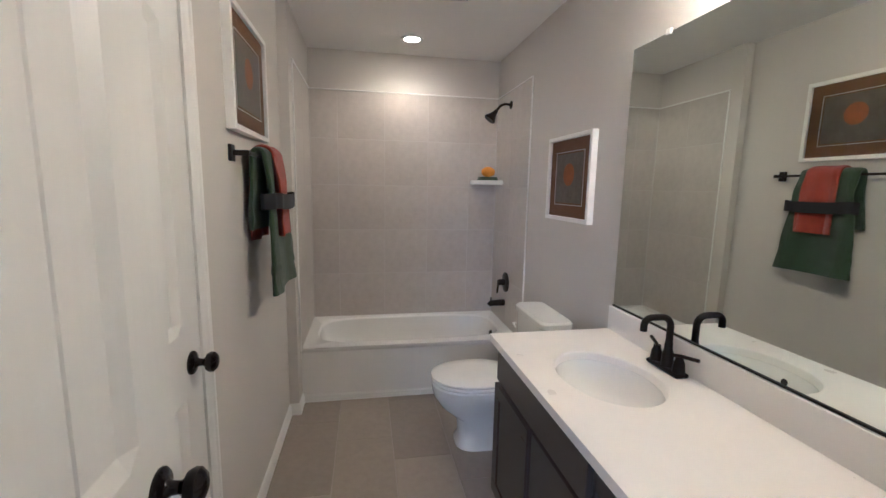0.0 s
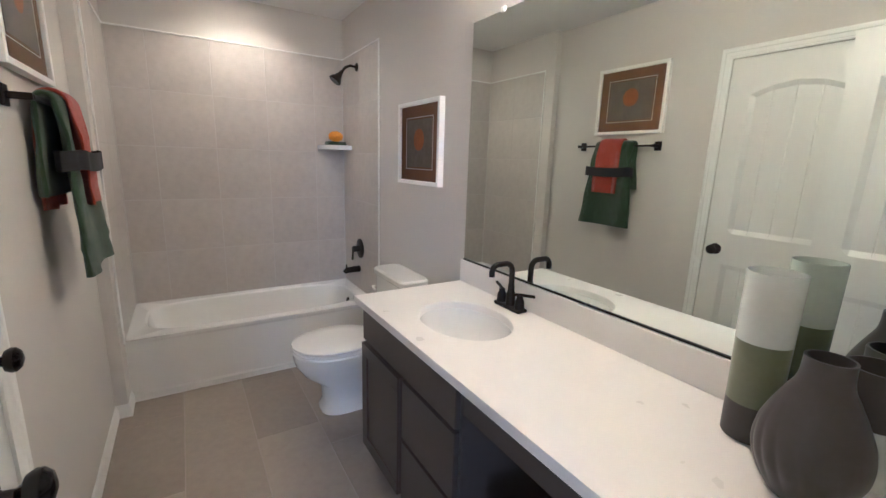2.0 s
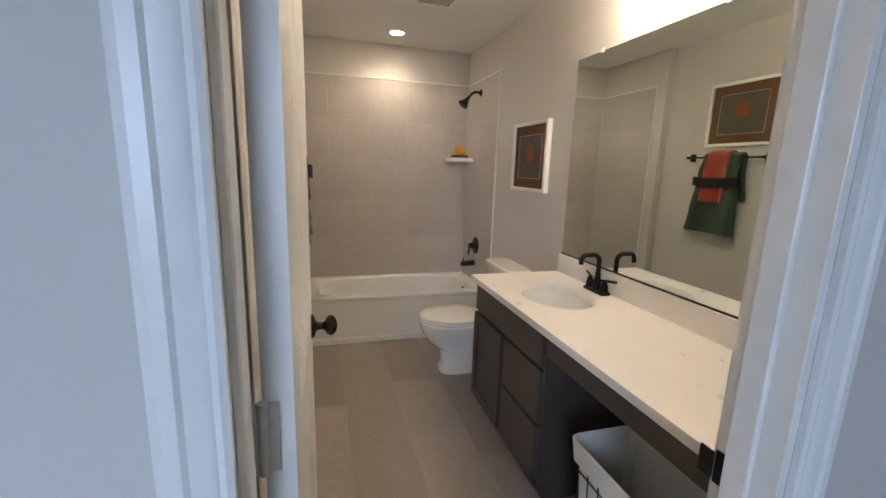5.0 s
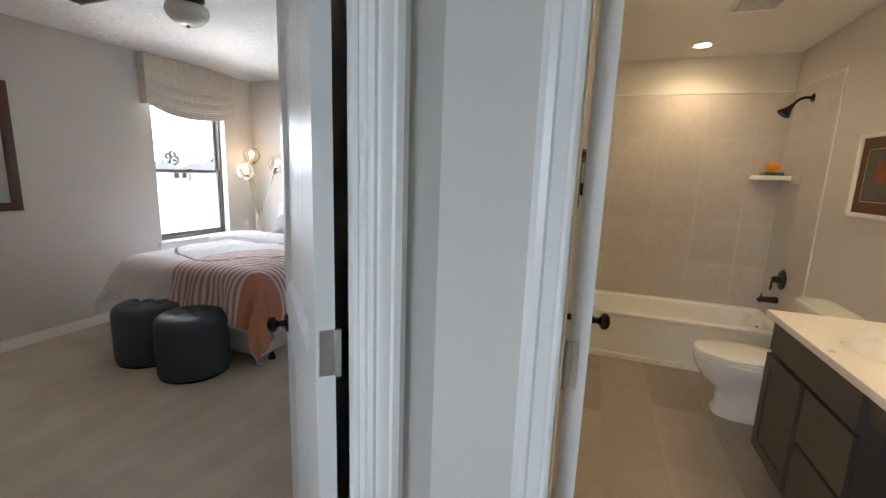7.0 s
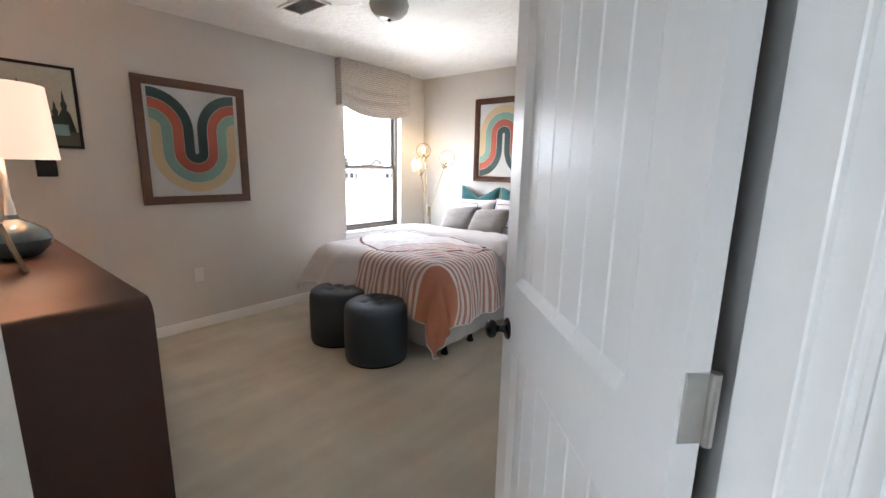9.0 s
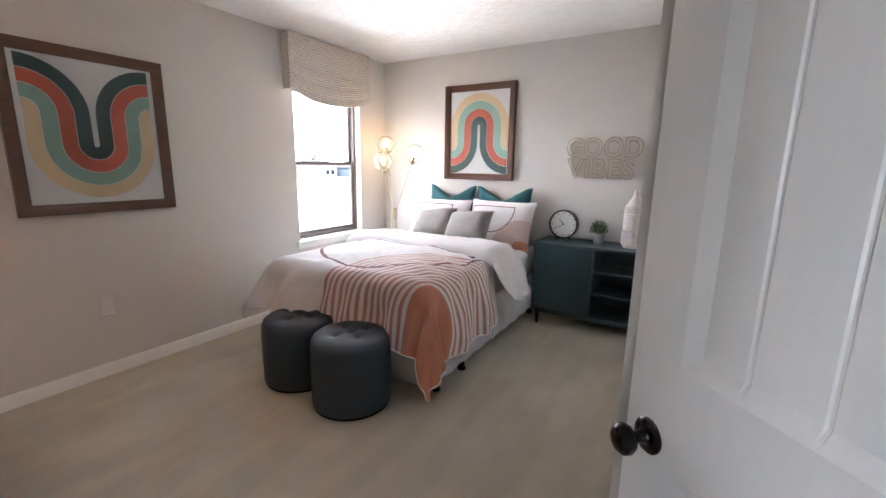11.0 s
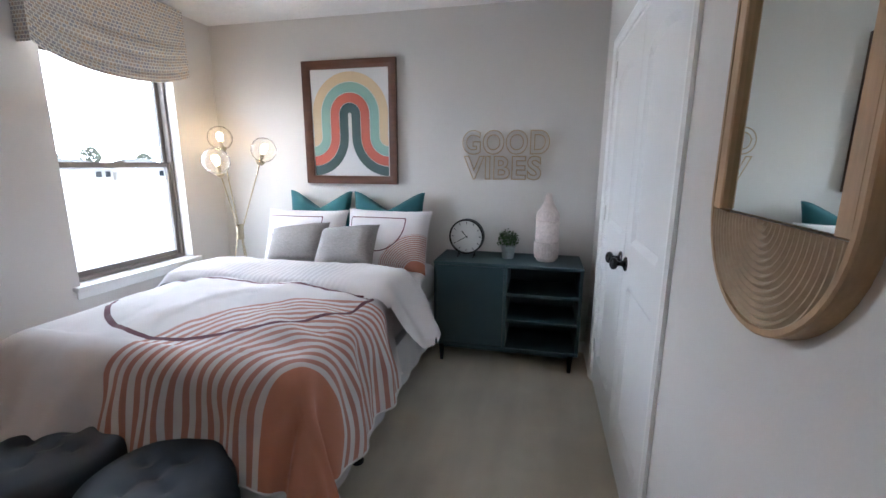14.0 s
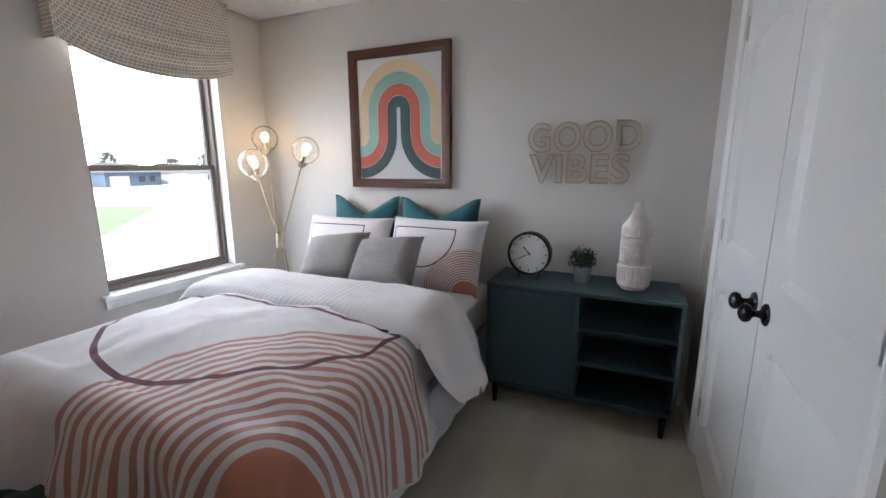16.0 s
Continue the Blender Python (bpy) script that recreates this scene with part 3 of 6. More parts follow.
KNOBP = [(0.0, 0.0), (0.033, 0.0), (0.033, 0.004), (0.028, 0.009), (0.016, 0.012), (0.011, 0.018), (0.010, 0.030), (0.014, 0.036), (0.024, 0.041), (0.0285, 0.050), (0.0275, 0.058), (0.020, 0.066), (0.008, 0.070), (0.0, 0.0705)]


def knob(parent, x, z, t=0.035, sides=(-1, 1)):
    for s in sides:
        bm = lathe(KNOBP, 24)
        turn(bm, pose(x, s * t / 2, z, -90 * s, 0, 0))
        bmesh.ops.recalc_face_normals(bm, faces=bm.faces)
        part("door_handle", bm, GLOSSBLK, parent, "round dark bronze door knob")


def hinge(parent, x, y, z, material=NICKEL):
    bm = box(x - 0.0025, x + 0.0005, min(y, 0) - 0.001, max(y, 0) + 0.012, z - 0.045, z + 0.045, 0.0008)
    bm2 = tube([(x - 0.004, y, z - 0.046), (x - 0.004, y, z + 0.046)], 0.0065, 12)
    me = bpy.data.meshes.new("tmp")
    bm2.to_mesh(me), bm2.free()
    bm.from_mesh(me)
    bpy.data.meshes.remove(me)
    part("hinge", bm, material, parent, "satin nickel butt hinge")


def door(name, w, h, place, label, knob_x, sides, planks=True, z0=0.012, hinge_x=None, hinge_y=0.0, knob_z=0.945):
    ob = new(name)
    ob.matrix_basis = place @ pose(0, 0, z0)
    tagged(ob, label, "door", "", "structure")
    part("leaf", leaf_bm(w, h, planks=planks), DOORP, ob, smooth=False)
    if knob_x is not None:
        knob(ob, knob_x, knob_z, sides=sides)
    if hinge_x is not None:
        for hz in (0.24, 1.10, 1.90):
            hinge(ob, hinge_x, hinge_y, hz)
    return ob


# bathroom door, wide open along the west wall
door("door_bath", 0.745, 2.02, place_at((-0.5475, YS1 + 0.008), (0.0, 1, 0)), "white panelled door standing open along the wall", 0.677, (-1, 1), hinge_x=0.0, hinge_y=0.017, knob_z=0.97)
# linen closet, shut
door("door_linen", C1 - C0 - 0.006, 2.02, place_at((XW + 0.002 - 0.0175, C1 - 0.003), (0, -1, 0)), "white arched two-panel closet door, shut", 0.065, (1,))
# bedroom door, open into the room
hp = CORNER + U * -0.1685 - N * 0.116
LEAFDIR = Vector((-0.698, 0.716, 0))
door("door_bedroom", 0.83, 2.02, place_at(hp, LEAFDIR), "white plank-panelled door standing open into the bedroom", 0.77, (-1, 1), hinge_x=0.0, hinge_y=-0.022, knob_z=0.89)
# wardrobe pair, shut
door("door_wardrobe_1", KM - K0 - 0.006, 2.02, place_at((BE + 0.020, KM - 0.003), (0, -1, 0)), "white arched panel wardrobe door, shut", 0.06, (-1,), planks=False)
door("door_wardrobe_2", K1 - KM - 0.006, 2.02, place_at((BE + 0.020, KM + 0.003), (0, 1, 0)), "white arched panel wardrobe door, shut", 0.06, (1,), planks=False)
for yy in (K0 + 0.012, K1 - 0.012):
    for zz in (0.25, 1.11, 1.92):
        tagged(part("hinge", box(BE - 0.004, BE + 0.002, yy - 0.008, yy + 0.012, zz - 0.045, zz + 0.045, 0.001), NICKEL), "satin nickel hinge on the wardrobe door edge", "hinge", "wardrobe hinges")
# strike plate of the bathroom jamb
sp = thing("strike_plate", D1 - 0.018, 0.0, 0.95, label="dark bronze strike plate on the door jamb", category="strike plate")
part("plate", box(-0.001, 0.0015, -0.02, 0.035, -0.03, 0.03, 0.001), BRONZE, sp)
part("lip", box(-0.006, 0.0, 0.035, 0.062, -0.025, 0.025, 0.002), BRONZE, sp)

bp = new("strike_plate")
bp.matrix_basis = place_at(CORNER + U * (S1 + 0.018) - N * 0.018 + Vector((0, 0, 0.92)), U)
tagged(bp, "dark bronze strike plate on the bedroom door jamb", "strike plate")
part("plate", box(-0.002, 0.0012, -0.016, 0.016, -0.03, 0.03, 0.001), BRONZE, bp)
part("lip", box(-0.001, 0.006, -0.034, -0.016, -0.024, 0.024, 0.002), BRONZE, bp)

# ---- bathroom ----
struct("floor_bath", box(-0.80, 1.0, YS0 + 0.03, YN, 0.0005, 0.0085), GROUT, "sand-coloured grout bed under the floor tiles", "floor")


def tub():
    t = thing("bathtub", 0, 0, 0.006, label="white alcove bathtub with a flat apron", category="bathtub")
    x0, x1, y0, y1, h = XTW, XE, 2.80, YN, 0.38
    n = 64

    def ring(rx, ry, z, k=3.2):
        cx, cy = (x0 + x1) / 2, (y0 + y1) / 2 + 0.01
        out = []
        for i in range(n):
            a = 2 * math.pi * i / n
            c, s = math.cos(a), math.sin(a)
            out.append((cx + rx * math.copysign(abs(c) ** (2 / k), c), cy + ry * math.copysign(abs(s) ** (2 / k), s), z))
        return out
    hx, hy = (x1 - x0) / 2, (y1 - y0) / 2
    rows = [ring(hx - 0.001, hy - 0.001, h - 0.004, 40), ring(hx - 0.004, hy - 0.004, h, 40), ring(hx - 0.075, hy - 0.065, h, 4), ring(hx - 0.088, hy - 0.078, h - 0.01, 4), ring(hx - 0.12, hy - 0.10, h - 0.12, 3.6), ring(hx - 0.17, hy - 0.13, h - 0.26, 3.2), ring(hx - 0.22, hy - 0.17, h - 0.31, 3), ring(hx - 0.4, hy - 0.25, h - 0.32, 2.6)]
    bm = bmesh.new()
    vv = [[bm.verts.new(p) for p in r] for r in rows]
    for a, b in zip(vv, vv[1:]):
        for i in range(n):
            bm.faces.new((a[i], a[(i + 1) % n], b[(i + 1) % n], b[i]))
    bm.faces.new(vv[-1])
    bmesh.ops.recalc_face_normals(bm, faces=bm.faces)
    part("basin", bm, ACRYL, t)

    def apron(u, v):
        z = v * (h - 0.004)
        y = y0 + 0.012 - 0.012 * min(1, abs(v - 0.0) / 0.02) if v < 0.02 else y0
        bow = 0.012 * math.sin(math.pi * u) if v < 0.16 else 0.0
        arc = 0.10 + 0.03 * (2 * u - 1) ** 2
        inset = 0.010 if v > arc else 0.0
        return (x0 + u * (x1 - x0), y0 + inset * min(1, max(0, (v - arc) / 0.02)) * (1 if v < 0.93 else max(0, (0.97 - v) / 0.04)), z)
    part("apron", grid(40, 60, apron), ACRYL, t)
    bm = lathe([(0, 0.008), (0.022, 0.007), (0.028, 0.0), (0, 0)], 20)
    part("overflow_plate", turn(bm, pose(x1 - 0.108, (y0 + y1) / 2, 0.30, 0, -78, 0)), BRONZE, t, "dark bronze overflow plate")
    part("drain", turn(lathe([(0, 0.004), (0.025, 0.003), (0.03, 0.0)], 20), pose(x1 - 0.36, (y0 + y1) / 2, 0.061)), BRONZE, t, "dark bronze drain")
    part("caulk", box(x0, x1, y0 - 0.004, y0 + 0.003, 0, 0.006, 0.002), TRIM, t)


tub()


def toilet():
    t = thing("toilet", 0.868, 2.225, 0.009, 90, label="white two-piece elongated toilet with closed lid", category="toilet")

    def ov(rf, rb, w, z, cy=0.47, n=48, k=2.15):
        """Oval with the front reach rf, back reach rb and half width w; local y runs from the wall to the front."""
        out = []
        for i in range(n):
            a = 2 * math.pi * i / n
            c, s = math.cos(a), math.sin(a)
            r = rf if s > 0 else rb
            out.append((w * math.copysign(abs(c) ** (2 / k), c), cy + r * math.copysign(abs(s) ** (2 / k), s), z))
        return out

    def loft(rows, caps=True):
        bm = bmesh.new()
        vv = [[bm.verts.new(p) for p in r] for r in rows]
        n = len(vv[0])
        for a, b in zip(vv, vv[1:]):
            for i in range(n):
                bm.faces.new((a[i], a[(i + 1) % n], b[(i + 1) % n], b[i]))
        if caps:
            bm.faces.new(vv[0]), bm.faces.new(vv[-1])
        bmesh.ops.recalc_face_normals(bm, faces=bm.faces)
        return bm
    rows = [ov(0.17, 0.36, 0.115, 0, 0.42, k=3), ov(0.17, 0.36, 0.115, 0.02, 0.42, k=3), ov(0.15, 0.34, 0.098, 0.06, 0.42, k=2.8), ov(0.15, 0.33, 0.10, 0.16, 0.43, k=2.6), ov(0.20, 0.32, 0.13, 0.23), ov(0.245, 0.30, 0.165, 0.30), ov(0.255, 0.30, 0.178, 0.345), ov(0.255, 0.29, 0.180, 0.365), ov(0.245, 0.28, 0.172, 0.375)]
    part("bowl", loft(rows), PORC, t)
    part("bowl_back", box(-0.11, 0.11, 0.02, 0.30, 0.0, 0.372, 0.03, 3), PORC, t)
    part("seat", loft([ov(0.25, 0.20, 0.178, 0.376), ov(0.257, 0.205, 0.184, 0.382), ov(0.257, 0.205, 0.184, 0.392), ov(0.25, 0.20, 0.178, 0.397)]), PORC, t)
    part("lid", loft([ov(0.252, 0.215, 0.18, 0.399), ov(0.26, 0.22, 0.187, 0.405), ov(0.258, 0.22, 0.185, 0.413), ov(0.235, 0.20, 0.165, 0.421), ov(0.12, 0.11, 0.09, 0.425)]), PORC, t)
    for sx in (-1, 1):
        part("lid_hinge", box(sx * 0.075 - 0.02, sx * 0.075 + 0.02, 0.235, 0.275, 0.376, 0.412, 0.008, 2), PORC, t)

    def tankring(w, d0, d1, z, r=0.04):
        pts = []
        for cx, cy, a0 in ((w - r, d1 - r, 0), (-w + r, d1 - r, 90), (-w + r, d0 + r, 180), (w - r, d0 + r, 270)):
            for k in range(6):
                a = radians(a0 + k * 18)
                pts.append((cx + r * math.cos(a), cy + r * math.sin(a), z))
        return pts
    part("tank", loft([tankring(0.19, 0.01, 0.17, 0.375), tankring(0.197, 0.008, 0.17, 0.45), tankring(0.205, 0.005, 0.175, 0.715)]), PORC, t)
    part("tank_lid", loft([tankring(0.212, 0.002, 0.182, 0.715), tankring(0.216, 0.002, 0.187, 0.72), tankring(0.216, 0.002, 0.187, 0.745), tankring(0.205, 0.01, 0.177, 0.756)]), PORC, t)
    lever = tube([(0.16, 0.186, 0.64), (0.16, 0.205, 0.64), (0.10, 0.212, 0.635)], 0.006, 10)
    part("flush_lever", lever, WHITEPL, t, "white flush lever")
    part("bolt_cap", turn(lathe([(0.012, 0), (0.012, 0.01), (0.0, 0.016)], 14), pose(0.125, 0.36, 0.0)), PORC, t)
    part("supply_valve", tube([(-0.19, 0.0, 0.16), (-0.19, 0.05, 0.16), (-0.19, 0.05, 0.25), (-0.17, 0.09, 0.376)], 0.006, 10), NICKEL, t, "chrome supply hose")


toilet()


def vanity():
    v = thing("vanity_cabinet", 0.335, 0, 0.009, label="dark espresso painted vanity cabinet with shaker fronts", category="cabinet")
    d = XE - 0.335 - 0.002
    z1 = 0.803
    for y0, y1 in ((0.935, 0.953), (1.667, 1.685)):
        part("side_panel", box(0.02, d, y0, y1, 0.10, z1, 0.001), CAB, v)
    part("bottom_panel", box(0.02, d, 0.953, 1.667, 0.10, 0.118), CAB, v)
    part("back_panel", box(d - 0.012, d, 0.953, 1.667, 0.118, z1), CAB, v)
    part("face_frame", box(0.02, 0.038, 0.953, 1.667, 0.118, z1), CAB, v)
    part("toe_kick", box(0.07, d, 0.945, 1.675, 0.0, 0.10), CAB, v)
    bm = bmesh.new()
    add_box(bm, 0.02, 0.04, 0.075, 0.935, 0.69, z1, 0.001)
    add_box(bm, 0.04, d, 0.06, 0.078, 0.0, z1, 0.001)
    part("kneehole_apron", bm, CAB, v)

    def front(name, y0, y1, z0, zz1, shaker):
        bm = add_box(bmesh.new(), 0.0, 0.02, y0, y1, z0, zz1, 0.0015)
        p = part(name, bm, CAB, v)
        if shaker:
            r = 0.055
            bm = bmesh.new()
            add_box(bm, -0.008, 0.001, y0, y1, zz1 - r, zz1, 0.0015)
            add_box(bm, -0.008, 0.001, y0, y1, z0, z0 + r, 0.0015)
            add_box(bm, -0.008, 0.001, y0, y0 + r, z0 + r, zz1 - r, 0.0015)
            add_box(bm, -0.008, 0.001, y1 - r, y1, z0 + r, zz1 - r, 0.0015)
            part("shaker_rail", bm, CAB, p)
        return p
    front("false_front", 0.945, 1.68, 0.64, 0.79, False)
    front("door", 1.315, 1.68, 0.125, 0.625, True)
    front("drawer", 0.945, 1.295, 0.39, 0.625, False)
    front("drawer", 0.945, 1.295, 0.125, 0.375, False)


vanity()


def counter():
    c = thing("vanity_countertop", 0, 0, 0.812, label="white quartz countertop with an undermount oval basin", category="countertop")
    x0, x1, y0, y1 = 0.305, XE, YS1, 1.705
    cx, cy, ax, ay, h = 0.578, 1.262, 0.160, 0.205, 0.03
    n = 64
    bm = bmesh.new()

    def outer(a):
        co, si = math.cos(a), math.sin(a)
        tx = ((x1 - cx) if co > 0 else (cx - x0)) / abs(co) if abs(co) > 1e-6 else 1e9
        ty = ((y1 - cy) if si > 0 else (cy - y0)) / abs(si) if abs(si) > 1e-6 else 1e9
        k = min(tx, ty)
        return cx + k * co, cy + k * si
    angs = sorted([2 * math.pi * i / n for i in range(n)] + [math.atan2(sy - cy, sx - cx) % (2 * math.pi) for sx in (x0, x1) for sy in (y0, y1)])
    top_o = [bm.verts.new((*outer(a), h)) for a in angs]
    top_i = [bm.verts.new((cx + (ax + 0.003) * math.cos(a), cy + (ay + 0.003) * math.sin(a), h)) for a in angs]
    in_b = [bm.verts.new((cx + ax * math.cos(a), cy + ay * math.sin(a), h - 0.004)) for a in angs]
    in_c = [bm.verts.new((cx + ax * math.cos(a), cy + ay * math.sin(a), 0)) for a in angs]
    bot_o = [bm.verts.new((*outer(a), 0)) for a in angs]
    m = len(angs)
    for a, b in ((bot_o, top_o), (top_o, top_i), (top_i, in_b), (in_b, in_c), (in_c, bot_o)):
        for i in range(m):
            bm.faces.new((a[i], a[(i + 1) % m], b[(i + 1) % m], b[i]))
    bmesh.ops.recalc_face_normals(bm, faces=bm.faces)
    part("slab", bm, QUARTZ, c)
    part("backsplash", box(XE - 0.02, XE - 0.001, y0, y1, h, h + 0.108, 0.002), QUARTZ, c)
    prof = [(1.04, 0.0), (1.0, -0.002), (0.97, -0.04), (0.90, -0.085), (0.72, -0.115), (0.4, -0.128), (0.13, -0.132), (0.12, -0.137)]
    bm = bmesh.new()
    rows = [[bm.verts.new((cx + k * ax * math.cos(2 * math.pi * i / n), cy + k * ay * math.sin(2 * math.pi * i / n), z)) for i in range(n)] for k, z in prof]
    for a, b in zip(rows, rows[1:]):
        for i in range(n):
            bm.faces.new((a[i], a[(i + 1) % n], b[(i + 1) % n], b[i]))
    bm.faces.new(rows[-1])
    bmesh.ops.recalc_face_normals(bm, faces=bm.faces)
    for f in bm.faces:
        f.normal_flip()
    part("basin", bm, CERBOWL, c)
    part("drain", turn(lathe([(0, 0.005), (0.018, 0.004), (0.021, 0)], 20), pose(cx, cy, -0.133)), BRONZE, c, "dark bronze drain")
    # Raised disc, black in place of the shade inside an overflow hole.
    bm = lathe([(0, 0.003), (0.011, 0.003), (0.013, 0)], 16)
    part("overflow", turn(bm, pose(cx - ax * 0.955, cy, -0.045, 0, 80, 0)), BLKM, c, "black disc for the overflow hole")


counter()


def faucet():
    f = thing("faucet", 0.812, 1.275, 0.842, label="dark bronze two-handle gooseneck basin faucet", category="faucet")
    bm = bmesh.new()
    prof = [(0.028, 0), (0.028, 0.006), (0.024, 0.012)]
    add_box(bm, -0.026, 0.026, -0.078, 0.078, 0, 0.016, 0.008, 3)
    part("base", bm, BRONZE, f)
    part("column", lathe([(0.02, 0.014), (0.019, 0.06), (0.014, 0.075), (0.013, 0.10)], 20), BRONZE, f)
    pts = [(0, 0, 0.07), (0, 0, 0.15)]
    for k in range(1, 8):
        a = radians(90 * k / 7)
        pts.append((-0.035 + 0.035 * math.cos(a), 0, 0.155 + 0.035 * math.sin(a)))
    pts.append((-0.075, 0, 0.19))
    for k in range(1, 7):
        a = radians(90 * k / 6)
        pts.append((-0.075 - 0.028 * math.sin(a), 0, 0.162 + 0.028 * math.cos(a)))
    pts.append((-0.103, 0, 0.145))
    part("spout", tube(pts, 0.0115, 14), BRONZE, f)
    for s in (-1, 1):
        bm = lathe([(0.021, 0.014), (0.017, 0.05), (0.013, 0.058), (0.012, 0.07), (0, 0.071)], 18)
        h = part("handle", turn(bm, pose(0, s * 0.055, 0)), BRONZE, f)
        part("lever", tube([(-0.012, s * 0.04, 0.07), (0.0, s * 0.06, 0.073), (0.02, s * 0.115, 0.078)], 0.0062, 10), BRONZE, h)


faucet()


def bath_mirror():
    m = thing("vanity_mirror", XE - 0.006, 0, 0, label="frameless wall mirror above the vanity", category="mirror")
    part("glass", box(-0.003, 0.003, 0.075, 1.69, 0.956, 2.022, 0.0012), MIRR, m)
    part("bottom_channel", box(-0.008, 0.005, 0.075, 1.69, 0.951, 0.958, 0.001), BLKM, m)
    for y in (1.487, 0.80, 0.25):
        part("clip", box(-0.009, 0.004, y - 0.012, y + 0.012, 2.012, 2.034, 0.003, 2), WHITEPL, m, "clear plastic mirror clip")


bath_mirror()


def vanity_light():
    v = thing("vanity_light", XE, 0.95, 2.28, label="dark bronze vanity light with three lit globes", category="wall light")
    part("backplate", box(-0.03, -0.001, -0.30, 0.30, -0.045, 0.045, 0.008, 2), BRONZE, v)
    for y in (-0.22, 0.0, 0.22):
        part("arm", tube([(-0.025, y, 0), (-0.10, y, 0), (-0.105, y, -0.03)], 0.009, 10), BRONZE, v)
        part("globe", turn(lathe([(0.026, 0.0), (0.052, -0.03), (0.062, -0.068), (0.05, -0.10), (0.02, -0.118), (0, -0.12)], 22), pose(-0.105, y, -0.025)), VBULB, v, "lit white glass globe")


vanity_light()


def downlight():
    d = thing("recessed_downlight", 0.114, 3.14, HC, label="round white recessed ceiling light, lit", category="ceiling light")
    part("trim_ring", lathe([(0.052, -0.001), (0.055, -0.006), (0.078, -0.004), (0.082, 0.0)], 36), WHITEPL, d)
    part("lens", lathe([(0.0, -0.0035), (0.053, -0.0035), (0.053, -0.001)], 36), LENS, d, "glowing white lens")
    spot = new("downlight_lamp", bpy.data.lights.new("downlight_lamp", "SPOT"))
    spot.data.energy, spot.data.color, spot.data.shadow_soft_size = 13.5, WARM, 0.05
    spot.data.spot_size, spot.data.spot_blend = radians(150), 0.6
    spot.matrix_world = look((0.114, 3.14, HC - 0.012), (0.114, 3.1402, 0))


downlight()


def vent(name, x, y, z, w, l, rz, n, label):
    v = thing(name, x, y, z, rz, label=label, category="vent")
    bm = bmesh.new()
    for a, b, c, e in ((-w / 2, w / 2, -l / 2, -l / 2 + 0.025), (-w / 2, w / 2, l / 2 - 0.025, l / 2), (-w / 2, -w / 2 + 0.025, -l / 2 + 0.025, l / 2 - 0.025), (w / 2 - 0.025, w / 2, -l / 2 + 0.025, l / 2 - 0.025)):
        add_box(bm, a, b, c, e, -0.012, -0.001, 0.003)
    part("frame", bm, WHITEPL, v)
    # Black sheet painting the shade of the duct behind the slats.
    part("duct_shade", box(-w / 2 + 0.025, w / 2 - 0.025, -l / 2 + 0.025, l / 2 - 0.025, -0.003, -0.0015), BLKM, v)
    for k in range(n):
        yy = -l / 2 + 0.03 + (l - 0.06) * (k + 0.5) / n
        bm = box(-w / 2 + 0.025, w / 2 - 0.025, -0.006, 0.006, -0.001, 0.001)
        part("slat", turn(bm, pose(0, yy, -0.007, 35)), WHITEPL, v)


vent("exhaust_fan_grille", 0.235, 2.36, HC, 0.27, 0.26, 0, 9, "white square exhaust fan grille on the ceiling")
vent("ceiling_vent", -3.69, 1.19, HB, 0.36, 0.20, 0, 8, "white rectangular air register on the ceiling")


def shower():
    s = thing("wall_shower", XE, 3.157, 2.075, label="dark bronze shower head on a bent arm", category="shower head")
    part("flange", turn(lathe([(0.03, 0), (0.028, 0.006), (0.012, 0.012), (0.011, 0.014)], 24), pose(-0.0095, 0, 0, 0, -90, 0)), BRONZE, s)
    part("arm", tube([(-0.01, 0, 0), (-0.06, 0, 0.004), (-0.095, 0, -0.012), (-0.125, 0, -0.05)], 0.0095, 12), BRONZE, s)
    part("head", turn(lathe([(0.013, 0), (0.016, 0.02), (0.028, 0.05), (0.044, 0.075), (0.047, 0.085), (0.040, 0.09), (0, 0.088)], 28), pose(-0.122, 0, -0.045, 0, 218, 0)), BRONZE, s)
    v = thing("shower_valve", XE, 3.12, 0.73, label="dark bronze round shower valve with lever", category="valve")
    part("plate", turn(lathe([(0.078, 0), (0.076, 0.006), (0.05, 0.012), (0, 0.014)], 32), pose(-0.0095, 0, 0, 0, -90, 0)), BRONZE, v)
    part("stem", turn(lathe([(0.026, 0), (0.024, 0.045), (0.018, 0.055), (0, 0.056)], 22), pose(-0.02, 0, 0, 0, -90, 0)), BRONZE, v)
    part("lever", tube([(-0.066, 0, 0.01), (-0.072, 0, -0.03), (-0.075, 0, -0.085)], 0.008, 10), BRONZE, v)
    p = thing("tub_spout", XE, 3.14, 0.56, label="dark bronze tub spout with diverter", category="faucet")
    part("body", tube([(-0.0095, 0, 0.0), (-0.06, 0, 0.0), (-0.12, 0, -0.004), (-0.135, 0, -0.02)], [0.026, 0.025, 0.023, 0.018], 18), BRONZE, p)
    part("diverter", tube([(-0.118, 0, 0.018), (-0.118, 0, 0.045)], 0.006, 10), BRONZE, p)


shower()


